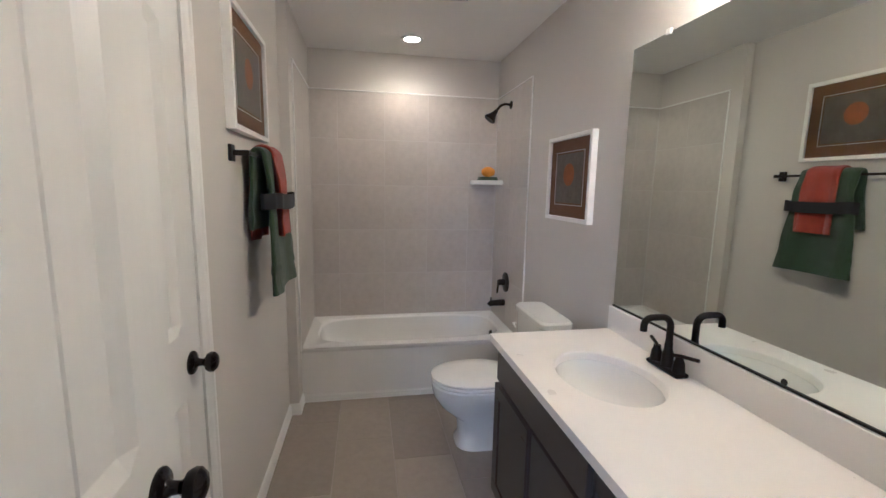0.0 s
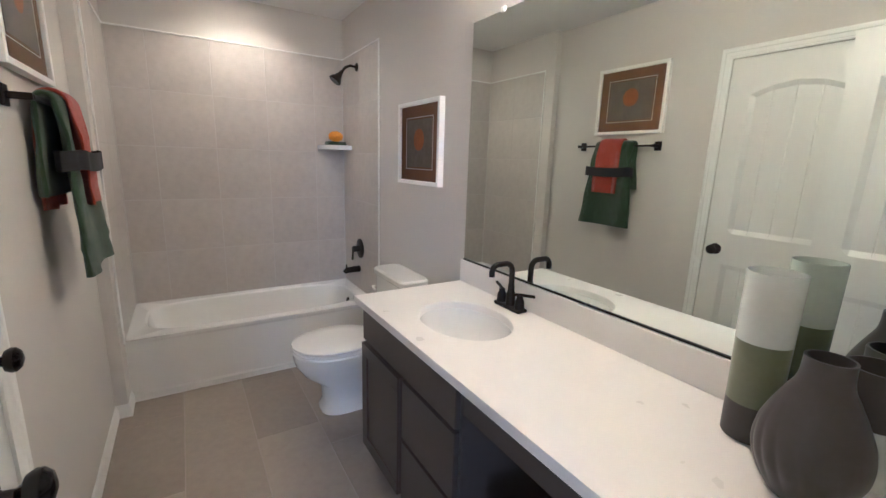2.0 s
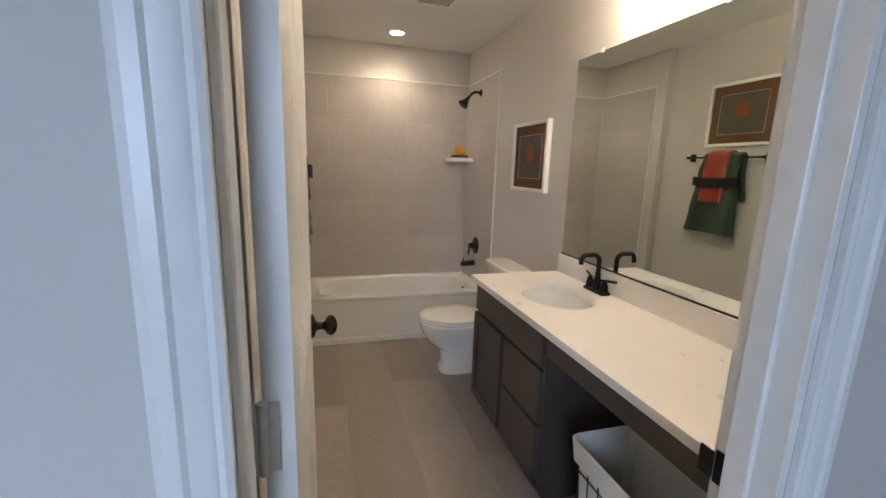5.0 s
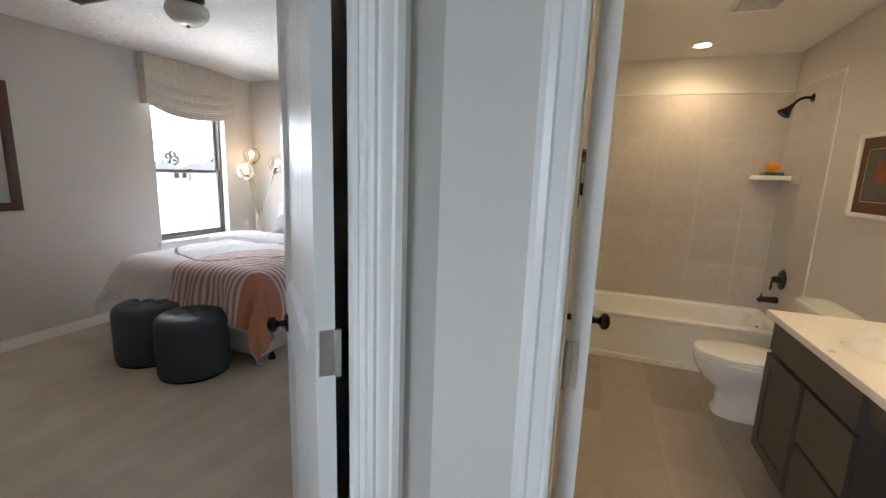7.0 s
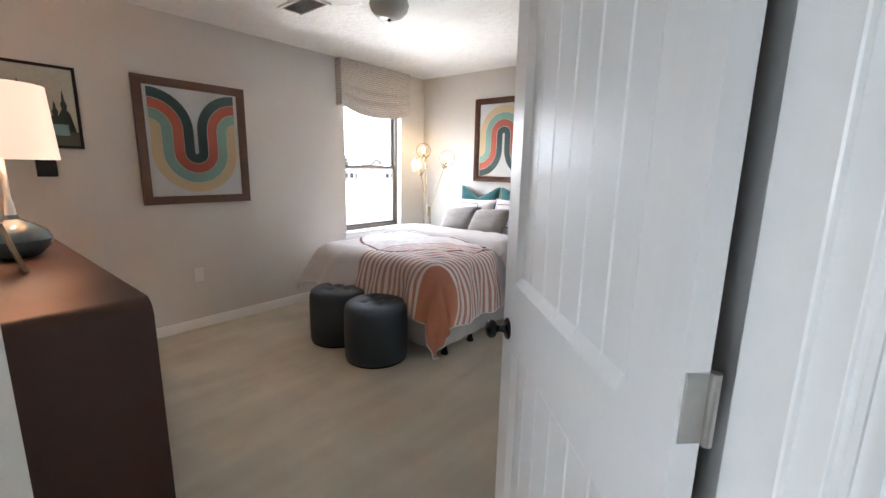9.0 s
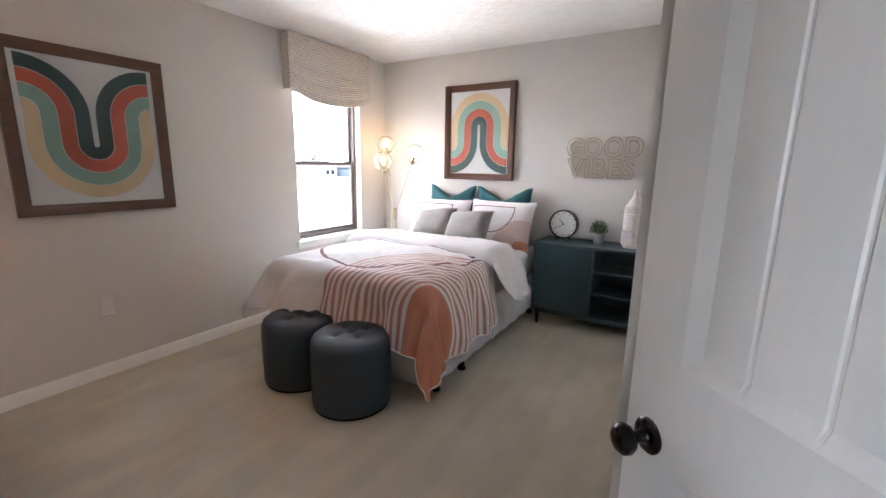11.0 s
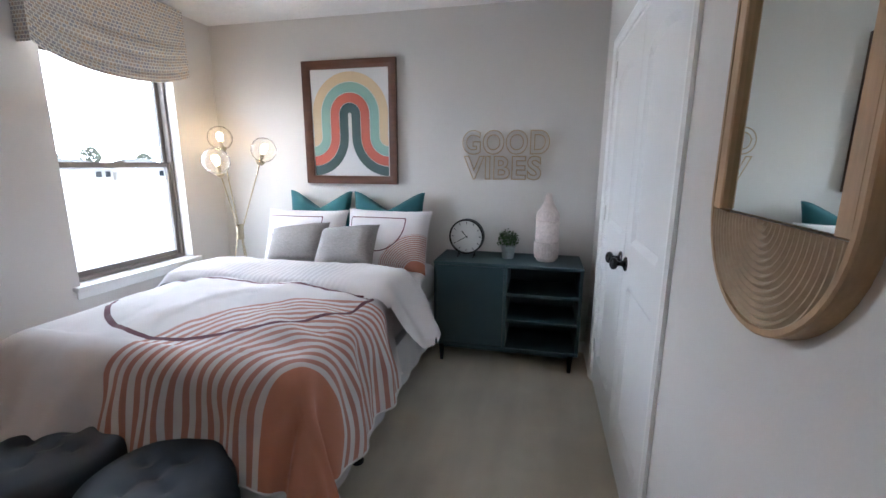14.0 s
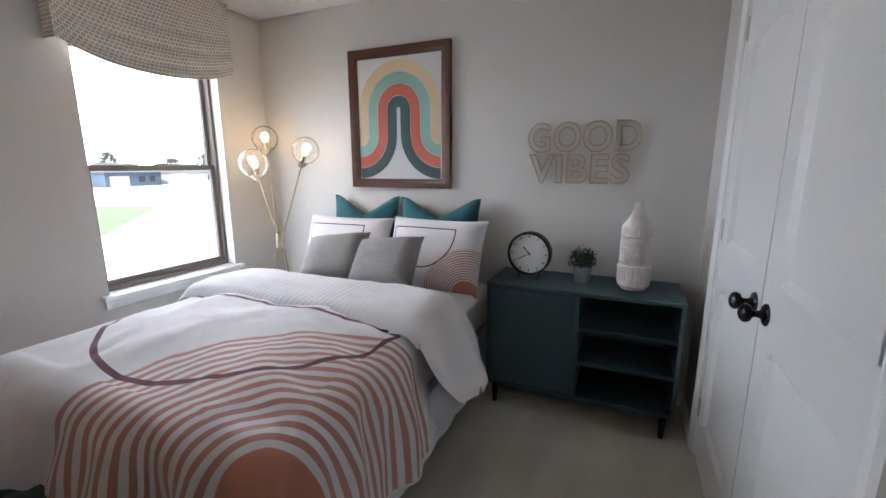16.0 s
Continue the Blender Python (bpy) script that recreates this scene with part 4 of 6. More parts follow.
def corner_shelf():
    s = thing("corner_shelf", XE - 0.010, YN - 0.010, 1.485, label="white ceramic quarter-round corner shelf", category="shelf")
    bm = bmesh.new()
    pts = [(0, 0)] + [(-0.215 * math.cos(radians(a)) ** 0.8 if a < 90 else 0.0, -0.215 * math.sin(radians(a)) ** 0.8) for a in range(0, 91, 9)]
    pts = [(min(0, x), y) for x, y in pts]
    lo = [bm.verts.new((x, y, 0.0)) for x, y in pts]
    hi = [bm.verts.new((x, y, 0.035)) for x, y in pts]
    m = len(pts)
    for i in range(m):
        bm.faces.new((lo[i], lo[(i + 1) % m], hi[(i + 1) % m], hi[i]))
    bm.faces.new(lo), bm.faces.new(hi)
    bmesh.ops.recalc_face_normals(bm, faces=bm.faces)
    bmesh.ops.bevel(bm, geom=[e for e in bm.edges], offset=0.004, segments=2, affect="EDGES")
    part("slab", bm, PORC, s)
    d = thing("folded_washcloth", XE - 0.10, YN - 0.09, 1.52, 8, label="folded dark green washcloth on the corner shelf", category="cloth")
    part("fold", box(-0.075, 0.075, -0.045, 0.045, 0, 0.016, 0.007, 2), GREENT, d)
    part("fold", box(-0.072, 0.07, -0.042, 0.042, 0.016, 0.028, 0.006, 2), GREENT, d)
    y = thing("bath_sponge", XE - 0.095, YN - 0.085, 1.548, label="round orange bath sponge on the shelf", category="sponge")
    bm = bmesh.new()
    bmesh.ops.create_icosphere(bm, subdivisions=4, radius=0.048)
    for vv in bm.verts:
        k = 1 + 0.10 * noise.noise(vv.co * 60) + 0.05 * noise.noise(vv.co * 150)
        vv.co = Vector((vv.co.x * k * 1.15, vv.co.y * k * 0.8, 0.040 + vv.co.z * k * 0.85))
    part("puff", bm, YELLOW, y)


corner_shelf()


def framed_print(name, w, h, place, label):
    p = new(name)
    p.matrix_basis = place
    tagged(p, label, "picture")
    part("picture_frame", box_frame_bm(w, h, 0.022, 0.032, 0.006), WFRAME, p)
    part("mat_board", box(-w / 2 + 0.02, w / 2 - 0.02, -0.016, -0.004, -h / 2 + 0.02, h / 2 - 0.02), BROWNMAT, p)
    a, b = w / 2 - 0.085, h / 2 - 0.085
    bm = bmesh.new()
    for x0, x1, z0, z1 in ((-a, a, b - 0.003, b), (-a, a, -b, -b + 0.003), (-a, -a + 0.003, -b, b), (a - 0.003, a, -b, b)):
        add_box(bm, x0, x1, -0.0175, -0.0165, z0, z1)
    part("mat_line", bm, WFRAME, p, "thin pale inner line", smooth=False)
    part("print", box(-a + 0.012, a - 0.012, -0.0175, -0.0162, -b + 0.012, b - 0.012), GREYP, p, "muted grey-brown print")
    bm = bmesh.new()
    bmesh.ops.create_circle(bm, cap_ends=True, radius=min(a, b) * 0.42, segments=28)
    turn(bm, pose(0, -0.0182, 0.02, 90))
    part("print_shape", bm, SUNP, p, "faded orange disc in the print")
    g = part("glazing", box(-w / 2 + 0.022, w / 2 - 0.022, -0.0215, -0.0205, -h / 2 + 0.022, h / 2 - 0.022), PANE, p)
    return p


framed_print("framed_print", 0.48, 0.455, place_at((XE, 2.165, 1.515), (0, -1, 0)), "white-framed print with rust-brown mat above the toilet")
framed_print("framed_print", 0.53, 0.455, place_at((XW, 1.965, 1.875), (0, 1, 0)), "white-framed print with rust-brown mat above the towel bar")


def towel_bar():
    t = thing("towel_bar", XW, 2.03, 1.565, label="dark bronze towel bar with square mounts", category="towel bar")
    for y in (-0.305, 0.305):
        part("mount", box(0.0, 0.012, y - 0.024, y + 0.024, -0.03, 0.03, 0.003), BRONZE, t)
        part("post", box(0.012, 0.068, y - 0.010, y + 0.010, -0.010, 0.010, 0.002), BRONZE, t)
    part("bar", box(0.056, 0.070, -0.305, 0.305, -0.007, 0.007, 0.002), BRONZE, t)


towel_bar()


def towel(name, y0, y1, zf, zb, grow, material, label, spread=0.0, th=0.03, lean=0.0, hem=0.0):
    """Folded cloth over the bar, th thick: front leg to zf, back leg to zb, its middle grow metres off the bar."""
    ob = thing(name, XW + 0.063, 0, 1.565, label=label, category="towel")
    r = 0.010 + grow
    prof = [(-r, (zb - 1.565) * (1 - k / 16)) for k in range(16)]
    prof += [(-r * math.cos(math.pi * k / 10), 0.002 + r * math.sin(math.pi * k / 10)) for k in range(11)]
    drop = zf - 1.565
    prof += [(r + lean * (k / 30) ** 1.2, drop * k / 30) for k in range(1, 31)]
    mid, half, n = (y0 + y1) / 2, (y1 - y0) / 2, 40
    bm = bmesh.new()
    rings = []
    for k, (x, z) in enumerate(prof):
        a, b = prof[max(0, k - 1)], prof[min(len(prof) - 1, k + 1)]
        d = math.hypot(b[0] - a[0], b[1] - a[1])
        nx, nz = -(b[1] - a[1]) / d, (b[0] - a[0]) / d
        hang = max(0.0, -z)
        w = half * (0.86 + spread * hang)
        band = 1.0
        if hem and k > 26:
            e = (z - drop)
            band = 1 + hem * (0.9 * math.exp(-((e - 0.10) / 0.012) ** 2) - 0.5 * math.exp(-((e - 0.07) / 0.010) ** 2)) + 0.35 * math.exp(-(e / 0.03) ** 2)
        row = []
        for i in range(n):
            q = 2 * math.pi * i / n
            c, s_ = math.cos(q), math.sin(q)
            u = math.copysign(abs(c) ** 0.45, c)
            t = math.copysign(abs(s_) ** 0.8, s_) * th / 2 * band * (1 + 0.25 * u * u)
            wave = (0.009 * math.sin(u * 4.2 + grow * 90) + 0.005 * math.sin(u * 9 + 4 * z)) * min(1.0, hang / 0.25) + 0.004 * noise.noise(Vector((u * 4, z * 14, s_ * 2 + grow * 50)))
            # both long edges roll back towards the wall
            roll = -0.018 * abs(u) ** 4 * min(1.0, hang / 0.1)
            o = t + wave + (roll if k > 20 else 0)
            row.append(bm.verts.new((x - nx * o, mid + u * w + 0.008 * noise.noise(Vector((z * 9, u, grow * 40))), z - nz * o)))
        rings.append(row)
    for a, b in zip(rings, rings[1:]):
        for i in range(n):
            bm.faces.new((a[i], a[(i + 1) % n], b[(i + 1) % n], b[i]))
    bm.faces.new(rings[0]), bm.faces.new(rings[-1])
    bmesh.ops.recalc_face_normals(bm, faces=bm.faces)
    part("cloth", bm, material, ob)
    return ob


towel("bath_towel", 1.83, 2.18, 1.005, 1.27, 0.013, GREENT, "dark green terry bath towel folded over the bar", 0.60, 0.026, 0.022, 0.5)
towel("hand_towel", 1.91, 2.13, 1.235, 1.22, 0.034, REDT, "rust red hand towel layered over the green towel", 0.45, 0.014, 0.012)


def ribbon():
    rb = thing("ribbon_band", XW + 0.063, 2.012, 1.385, label="black ribbon band tied round the towels", category="ribbon")

    def fn(u, v):
        a = 2 * math.pi * u
        c, s_ = math.cos(a), math.sin(a)
        y = 0.186 * math.copysign(abs(c) ** 0.5, c)
        x = 0.044 + 0.046 * math.copysign(abs(s_) ** 0.6, s_)
        return (x + 0.003 * math.sin(9 * a), y, -0.032 + 0.064 * v + 0.004 * math.sin(3 * a))
    part("band", grid(64, 6, fn, thick=0.0025), BLACKT, rb)


ribbon()


def vases():
    v = thing("tall_vase", 0.748, 0.392, 0.842, label="tall cylinder vase glazed white, sage and charcoal", category="vase")
    r = 0.052
    part("base_band", lathe([(0, 0), (r * 0.9, 0), (r * 0.94, 0.004), (r * 0.955, 0.085)], 40), VDARK, v, "charcoal lower band")
    part("middle_band", lathe([(r * 0.955, 0.085), (r * 0.985, 0.225)], 40), VGREEN, v, "sage green middle band")
    part("upper_band", lathe([(r * 0.985, 0.225), (r * 1.02, 0.372), (r * 1.015, 0.376), (r * 0.96, 0.376), (r * 0.95, 0.37), (r * 0.9, 0.03), (0, 0.02)], 40), VWHITE, v, "pale celadon upper band")
    d = thing("bulb_vase", 0.632, 0.256, 0.842, label="charcoal ceramic bulb vase with carved swirls", category="vase")

    def swirl(a, z):
        k = math.exp(-((z - 0.085) / 0.05) ** 2) * max(0.0, math.cos(a - 2.75)) ** 0.7
        return 1 + 0.035 * k * (abs(math.sin(9 * a + 26 * z)) - 0.5)
    keys = [(0, 0), (0.042, 0), (0.050, 0.004), (0.069, 0.033), (0.083, 0.072), (0.085, 0.10), (0.080, 0.134), (0.064, 0.174), (0.048, 0.207), (0.037, 0.229), (0.034, 0.262), (0.036, 0.270), (0.032, 0.270), (0.029, 0.22), (0.056, 0.13), (0, 0.03)]
    prof = [keys[0]]
    for k in range(1, len(keys) - 1):
        (r0, z0), (r1, z1) = keys[k], keys[k + 1]
        n = 6 if 2 <= k <= 8 else 1
        prof += [(r0 + (r1 - r0) * i / n, z0 + (z1 - z0) * i / n) for i in range(n)]
    prof.append(keys[-1])
    for _ in range(3):
        prof[4:46] = [tuple((a + 2 * b + c) / 4 for a, b, c in zip(prof[i - 1], prof[i], prof[i + 1])) for i in range(4, 46)]
    part("body", lathe(prof, 160, fn=swirl), VDARK, d)
    w = thing("tumbler_vase", 0.795, 0.22, 0.842, label="cylinder vase glazed charcoal above celadon", category="vase")
    part("base_band", lathe([(0, 0), (0.05, 0), (0.052, 0.12)], 36), VWHITE, w, "pale celadon lower band")
    part("upper_band", lathe([(0.052, 0.12), (0.055, 0.225), (0.054, 0.228), (0.050, 0.228), (0.047, 0.03), (0, 0.02)], 36), VDARK, w, "charcoal upper band")


vases()


def basket():
    b = thing("laundry_basket", 0.475, 0.50, 0.009, label="black wire basket with a white cloth liner", category="basket")
    hx, hy, h = 0.125, 0.20, 0.50

    def side(k, z):
        return (hx * (0.86 + 0.14 * z / h), hy * (0.86 + 0.14 * z / h))

    def loop(z, grow=0.0, n=10):
        x, y = side(0, z)
        x, y = x + grow, y + grow
        r = 0.03
        pts = []
        for cx, cy, a0 in ((x - r, y - r, 0), (-x + r, y - r, 90), (-x + r, -y + r, 180), (x - r, -y + r, 270)):
            for k in range(n):
                a = radians(a0 + k * 90 / (n - 1))
                pts.append((cx + r * math.cos(a), cy + r * math.sin(a), z))
        return pts
    for z in (0.004, 0.13, 0.26, 0.39, 0.492):
        p = loop(z, 0.004)
        part("wire", tube(p + p[:1], 0.0028, 6, cap=False), BLKM, b)
    for k in range(7):
        for s in (-1, 1):
            y = (k - 3) / 3 * 0.17
            part("wire", tube([(s * (side(0, 0)[0] + 0.004), y * 0.86, 0.004), (s * (side(0, h)[0] + 0.004), y, 0.492)], 0.0025, 6), BLKM, b)
    for k in range(5):
        for s in (-1, 1):
            x = (k - 2) / 2 * 0.10
            part("wire", tube([(x * 0.86, s * (side(0, 0)[1] + 0.004), 0.004), (x, s * (side(0, h)[1] + 0.004), 0.492)], 0.0025, 6), BLKM, b)
    bm = bmesh.new()
    rows = [[bm.verts.new(p) for p in loop(z, g)] for z, g in ((0.008, -0.004), (0.40, -0.004), (0.485, -0.003), (0.497, 0.004), (0.502, 0.010), (0.497, 0.014), (0.42, 0.012))]
    m = len(rows[0])
    for r in rows:
        for i, v in enumerate(r):
            v.co += Vector((noise.noise(v.co * 20), noise.noise(v.co * 23), 0.6 * noise.noise(v.co * 17))) * 0.006
    for a, c in zip(rows, rows[1:]):
        for i in range(m):
            bm.faces.new((a[i], a[(i + 1) % m], c[(i + 1) % m], c[i]))
    bm.faces.new(rows[0])
    part("liner", bm, LINER, b, "white cloth liner folded over the rim")


basket()


# ---- bedroom ----
def bed_window():
    w = thing("window_1", BW, 0, 0, label="single-hung window with dark bronze frame and white sill", category="window", kind="structure")
    x0, x1 = -0.13, -0.085
    zm = 1.375
    bm = bmesh.new()
    for y0, y1, z0, z1 in ((W0, W0 + 0.022, WZ0, WZ1), (W1 - 0.022, W1, WZ0, WZ1), (W0 + 0.022, W1 - 0.022, WZ0, WZ0 + 0.03), (W0 + 0.022, W1 - 0.022, WZ1 - 0.03, WZ1)):
        add_box(bm, x0 - 0.02, x1 + 0.01, y0, y1, z0, z1, 0.003)
    part("window_frame", bm, WINF, w)
    for nm, z0, z1, dx in (("lower_sash", WZ0 + 0.03, zm + 0.018, 0.0), ("upper_sash", zm - 0.018, WZ1 - 0.03, -0.028)):
        bm = bmesh.new()
        a, b = W0 + 0.022, W1 - 0.022
        for y0, y1, c0, c1 in ((a, a + 0.03, z0, z1), (b - 0.03, b, z0, z1), (a + 0.03, b - 0.03, z0, z0 + 0.034), (a + 0.03, b - 0.03, z1 - 0.034, z1)):
            add_box(bm, x0 + dx + 0.01, x1 + dx - 0.006, y0, y1, c0, c1, 0.003)
        p = part(nm, bm, WINF, w)
        g = part("pane", box(x0 + dx + 0.022, x0 + dx + 0.026, a + 0.03, b - 0.03, z0 + 0.034, z1 - 0.034), PANE, p)
        g.visible_shadow = False
    part("sash_lock", box(x1 - 0.004, x1 + 0.012, 2.66, 2.72, zm + 0.016, zm + 0.03, 0.004), WINF, w)
    part("window_sill", box(-0.085, 0.045, W0 - 0.045, W1 + 0.045, WZ0 - 0.028, WZ0 + 0.002, 0.006, 2), TRIM, w, "white painted window stool")
    part("sill_apron", box(0.001, 0.014, W0 - 0.03, W1 + 0.03, WZ0 - 0.078, WZ0 - 0.029, 0.003), TRIM, w)


bed_window()


def roman_shade():
    s = thing("roman_shade", BW, 0, 0, label="relaxed roman shade in woven beige and blue fabric", category="window shade")
    y0, y1, zt = 2.165, 3.165, HB - 0.012
    d = 0.095

    def fn(u, v):
        y = y0 + u * (y1 - y0)
        sag = 0.105 * (1 - abs(2 * (u ** 0.85) - 1) ** 2.2)
        zb = 2.005 - sag
        z = zt + (zb - zt) * v
        fold = 0.0
        if v > 0.5:
            k = (v - 0.5) / 0.5
            fold = 0.016 * abs(math.sin(k * math.pi * 2.6 + 1.2 * sag)) * (0.4 + 0.6 * math.sin(math.pi * u)) + 0.03 * k * k * math.sin(math.pi * u)
        return (d + fold + 0.004 * noise.noise(Vector((y * 8, z * 9, 0))), y, z )
    part("front_fabric", grid(56, 60, fn, lambda u, v: (u * 1.0, (1 - v) * 0.5), thick=0.004), WEAVE, s)
    for yy, nm in ((y0, "return"), (y1, "return")):
        part(nm, grid(4, 24, lambda u, v, yy=yy: (0.0 + u * d, yy, zt + (2.0 - zt) * v), lambda u, v: (u * 0.1, v * 0.45), thick=0.003), WEAVE, s)
    part("headrail", box(0.0, d - 0.004, y0 + 0.004, y1 - 0.004, zt - 0.03, zt - 0.002), TRIM, s)


roman_shade()


def sample_arch(d, w0=0.012, rf=0.30, zf=-0.10, za=0.065):
    """The inner arch of the print, moved outward by d: up from the lower left, over, and down to the lower right."""
    pts = []
    r = max(0.004, rf - d)
    for k in range(0, 13):
        a = radians(-90 + 90 * k / 12)
        pts.append((-(w0 + rf) + r * math.cos(a), zf + r * math.sin(a)))
    for k in range(0, 25):
        a = math.pi - math.pi * k / 24
        pts.append(((w0 + d) * math.cos(a), za + (w0 + d) * math.sin(a)))
    for k in range(0, 13):
        a = radians(180 + 90 * k / 12)
        pts.append(((w0 + rf) + r * math.cos(a), zf + r * math.sin(a)))
    return pts


def arch_art(name, w, h, place, flip, label):
    p = new(name)
    p.matrix_basis = place @ pose(0, 0, 0, 0, 180 if flip else 0, 0)
    tagged(p, label, "picture")
    part("picture_frame", frame_bm(w, h, 0.062, 0.035), WALNUT, p)
    cw, ch = w / 2 - 0.058, h / 2 - 0.058
    part("print_ground", box(-cw, cw, -0.014, -0.004, -ch, ch), PAPER, p)
    edges = [0.0, 0.076, 0.152, 0.228, 0.304]
    for k, (m_, nm) in enumerate(((DKGP, "deep green painted band"), (REDP, "coral red painted band"), (TEALP, "sea green painted band"), (CREAM, "cream painted band"))):
        a, b = sample_arch(edges[k] + 0.002), sample_arch(edges[k + 1] - 0.002)
        bm = bmesh.new()
        va = [bm.verts.new((x, -0.0152, z)) for x, z in a]
        vb = [bm.verts.new((x, -0.0152, z)) for x, z in b]
        for i in range(len(a) - 1):
            bm.faces.new((va[i], va[i + 1], vb[i + 1], vb[i]))
        for co, no in (((cw, 0, 0), (1, 0, 0)), ((-cw, 0, 0), (-1, 0, 0)), ((0, 0, ch), (0, 0, 1)), ((0, 0, -ch), (0, 0, -1))):
            bmesh.ops.bisect_plane(bm, geom=bm.verts[:] + bm.edges[:] + bm.faces[:], plane_co=co, plane_no=no, clear_outer=True)
        bmesh.ops.recalc_face_normals(bm, faces=bm.faces)
        if bm.faces and bm.faces[:][0].normal.y > 0:
            bmesh.ops.reverse_faces(bm, faces=bm.faces)
        part("painted_band", bm, m_, p, nm, smooth=False)
    if flip:
        part("glazing", box(-cw, cw, -0.022, -0.020, -ch, ch), PANE, p)


arch_art("arch_print", 0.765, 0.922, place_at((-3.450, BN, 1.696), (1, 0, 0)), False, "walnut-framed print of a rainbow arch above the bed")
arch_art("arch_print", 0.800, 0.940, place_at((BW, 0.782, 1.530), (0, 1, 0)), True, "walnut-framed print of an inverted rainbow arch")


def van_print():
    p = new("forest_print")
    p.matrix_basis = place_at((BW, -0.32, 1.715), (0, 1, 0))
    tagged(p, "thin black framed print of misty pines and a van", "picture")
    w, h = 0.80, 0.515
    part("picture_frame", box_frame_bm(w, h, 0.018, 0.022, 0.005), BLKM, p)
    part("print_ground", box(-w / 2 + 0.015, w / 2 - 0.015, -0.012, -0.004, -h / 2 + 0.015, h / 2 - 0.015), mat("misty_sky_print", (0.46, 0.46, 0.40), 0.6, var=0.2, scale=4, bump=0.0), p)
    dark = mat("pine_print", (0.035, 0.045, 0.04), 0.6, bump=0.0)
    rng = random.Random(4)
    for k in range(11):
        x = -0.33 + 0.066 * k + rng.uniform(-0.02, 0.02)
        hh = rng.uniform(0.17, 0.33)
        bm = bmesh.new()
        pts = []
        n = 9
        for i in range(n + 1):
            t = i / n
            pts.append((x - 0.05 * (1 - t) * (1 if i % 2 == 0 else 0.55), -0.16 + hh * t))
        for i in range(n, -1, -1):
            t = i / n
            pts.append((x + 0.05 * (1 - t) * (1 if i % 2 == 0 else 0.55), -0.16 + hh * t + 0.0001))
        bm.faces.new([bm.verts.new((a, -0.0128 - 0.0001 * k, b)) for a, b in pts])
        bmesh.ops.triangulate(bm, faces=bm.faces)
        part("pine_shape", bm, dark, p, smooth=False)
    part("meadow_shape", box(-w / 2 + 0.017, w / 2 - 0.017, -0.0148, -0.0125, -h / 2 + 0.017, -0.15), mat("meadow_print", (0.10, 0.10, 0.07), 0.7, bump=0.0), p)
    part("van_shape", box(0.20, 0.335, -0.0158, -0.0149, -0.175, -0.105, 0.0004), mat("van_print", (0.22, 0.34, 0.31), 0.5, bump=0.0), p, "pale green van in the print")


van_print()

ws = thing("wall_sensor", BW, -0.125, 1.33, label="small black box fixed to the wall", category="sensor")
part("casing", box(0.0, 0.03, -0.05, 0.05, -0.055, 0.055, 0.006, 2), BLKM, ws)
ou = thing("wall_outlet", BW, 0.717, 0.46, label="white duplex wall outlet with cover plate", category="outlet")
part("cover_plate", box(0.0, 0.006, -0.036, 0.036, -0.058, 0.058, 0.003, 2), WHITEPL, ou)
for zz in (-0.025, 0.025):
    part("socket", box(0.006, 0.008, -0.017, 0.017, zz - 0.014, zz + 0.014, 0.002), WFRAME, ou)


def sign():
    s = thing("wire_wall_sign", -2.252, BN, 1.468, label="pale gold wire wall sign reading GOOD VIBES", category="wall sign")
    for word, zz, wd in (("GOOD", 0.0, 0.625), ("VIBES", -0.180, 0.565)):
        cu = bpy.data.curves.new("letters", "FONT")
        cu.body, cu.align_x, cu.size = word, "CENTER", 0.25
        cu.fill_mode, cu.bevel_depth, cu.bevel_resolution, cu.offset, cu.space_character = "NONE", 0.0048, 1, 0.006, 1.08
        cu.resolution_u = 6
        tmp = new("tmp_letters", cu)
        bpy.context.view_layer.update()
        me = bpy.data.meshes.new_from_object(tmp.evaluated_get(bpy.context.evaluated_depsgraph_get()))
        bpy.data.objects.remove(tmp)
        xs = [v.co.x for v in me.vertices]
        ys = [v.co.y for v in me.vertices]
        k, kz = wd / (max(xs) - min(xs)), 0.175 / (max(ys) - min(ys))
        me.transform(Matrix.Translation((-(max(xs) + min(xs)) / 2 * k, 0, 0)) @ Matrix.Diagonal((k, kz, 1, 1)))
        me.transform(pose(-0.02 if word == "VIBES" else 0, -0.018, zz + 0.003, 90))
        me.materials.clear()
        me.materials.append(GOLDW)
        ob = new("wire_word", me)
        ob.parent = s
        ob["label"] = "outlined letters " + word
        for p in me.polygons:
            p.use_smooth = True
    for x, z in ((-0.29, 0.09), (0.29, 0.09), (-0.24, -0.09), (0.24, -0.09)):
        part("standoff", tube([(x, 0, z), (x, -0.018, z)], 0.003, 8), GOLDW, s)


sign()

# the bed
BX, BHW, BY0, BY1, BZ = -3.435, 0.685, 1.56, 3.47, 0.64


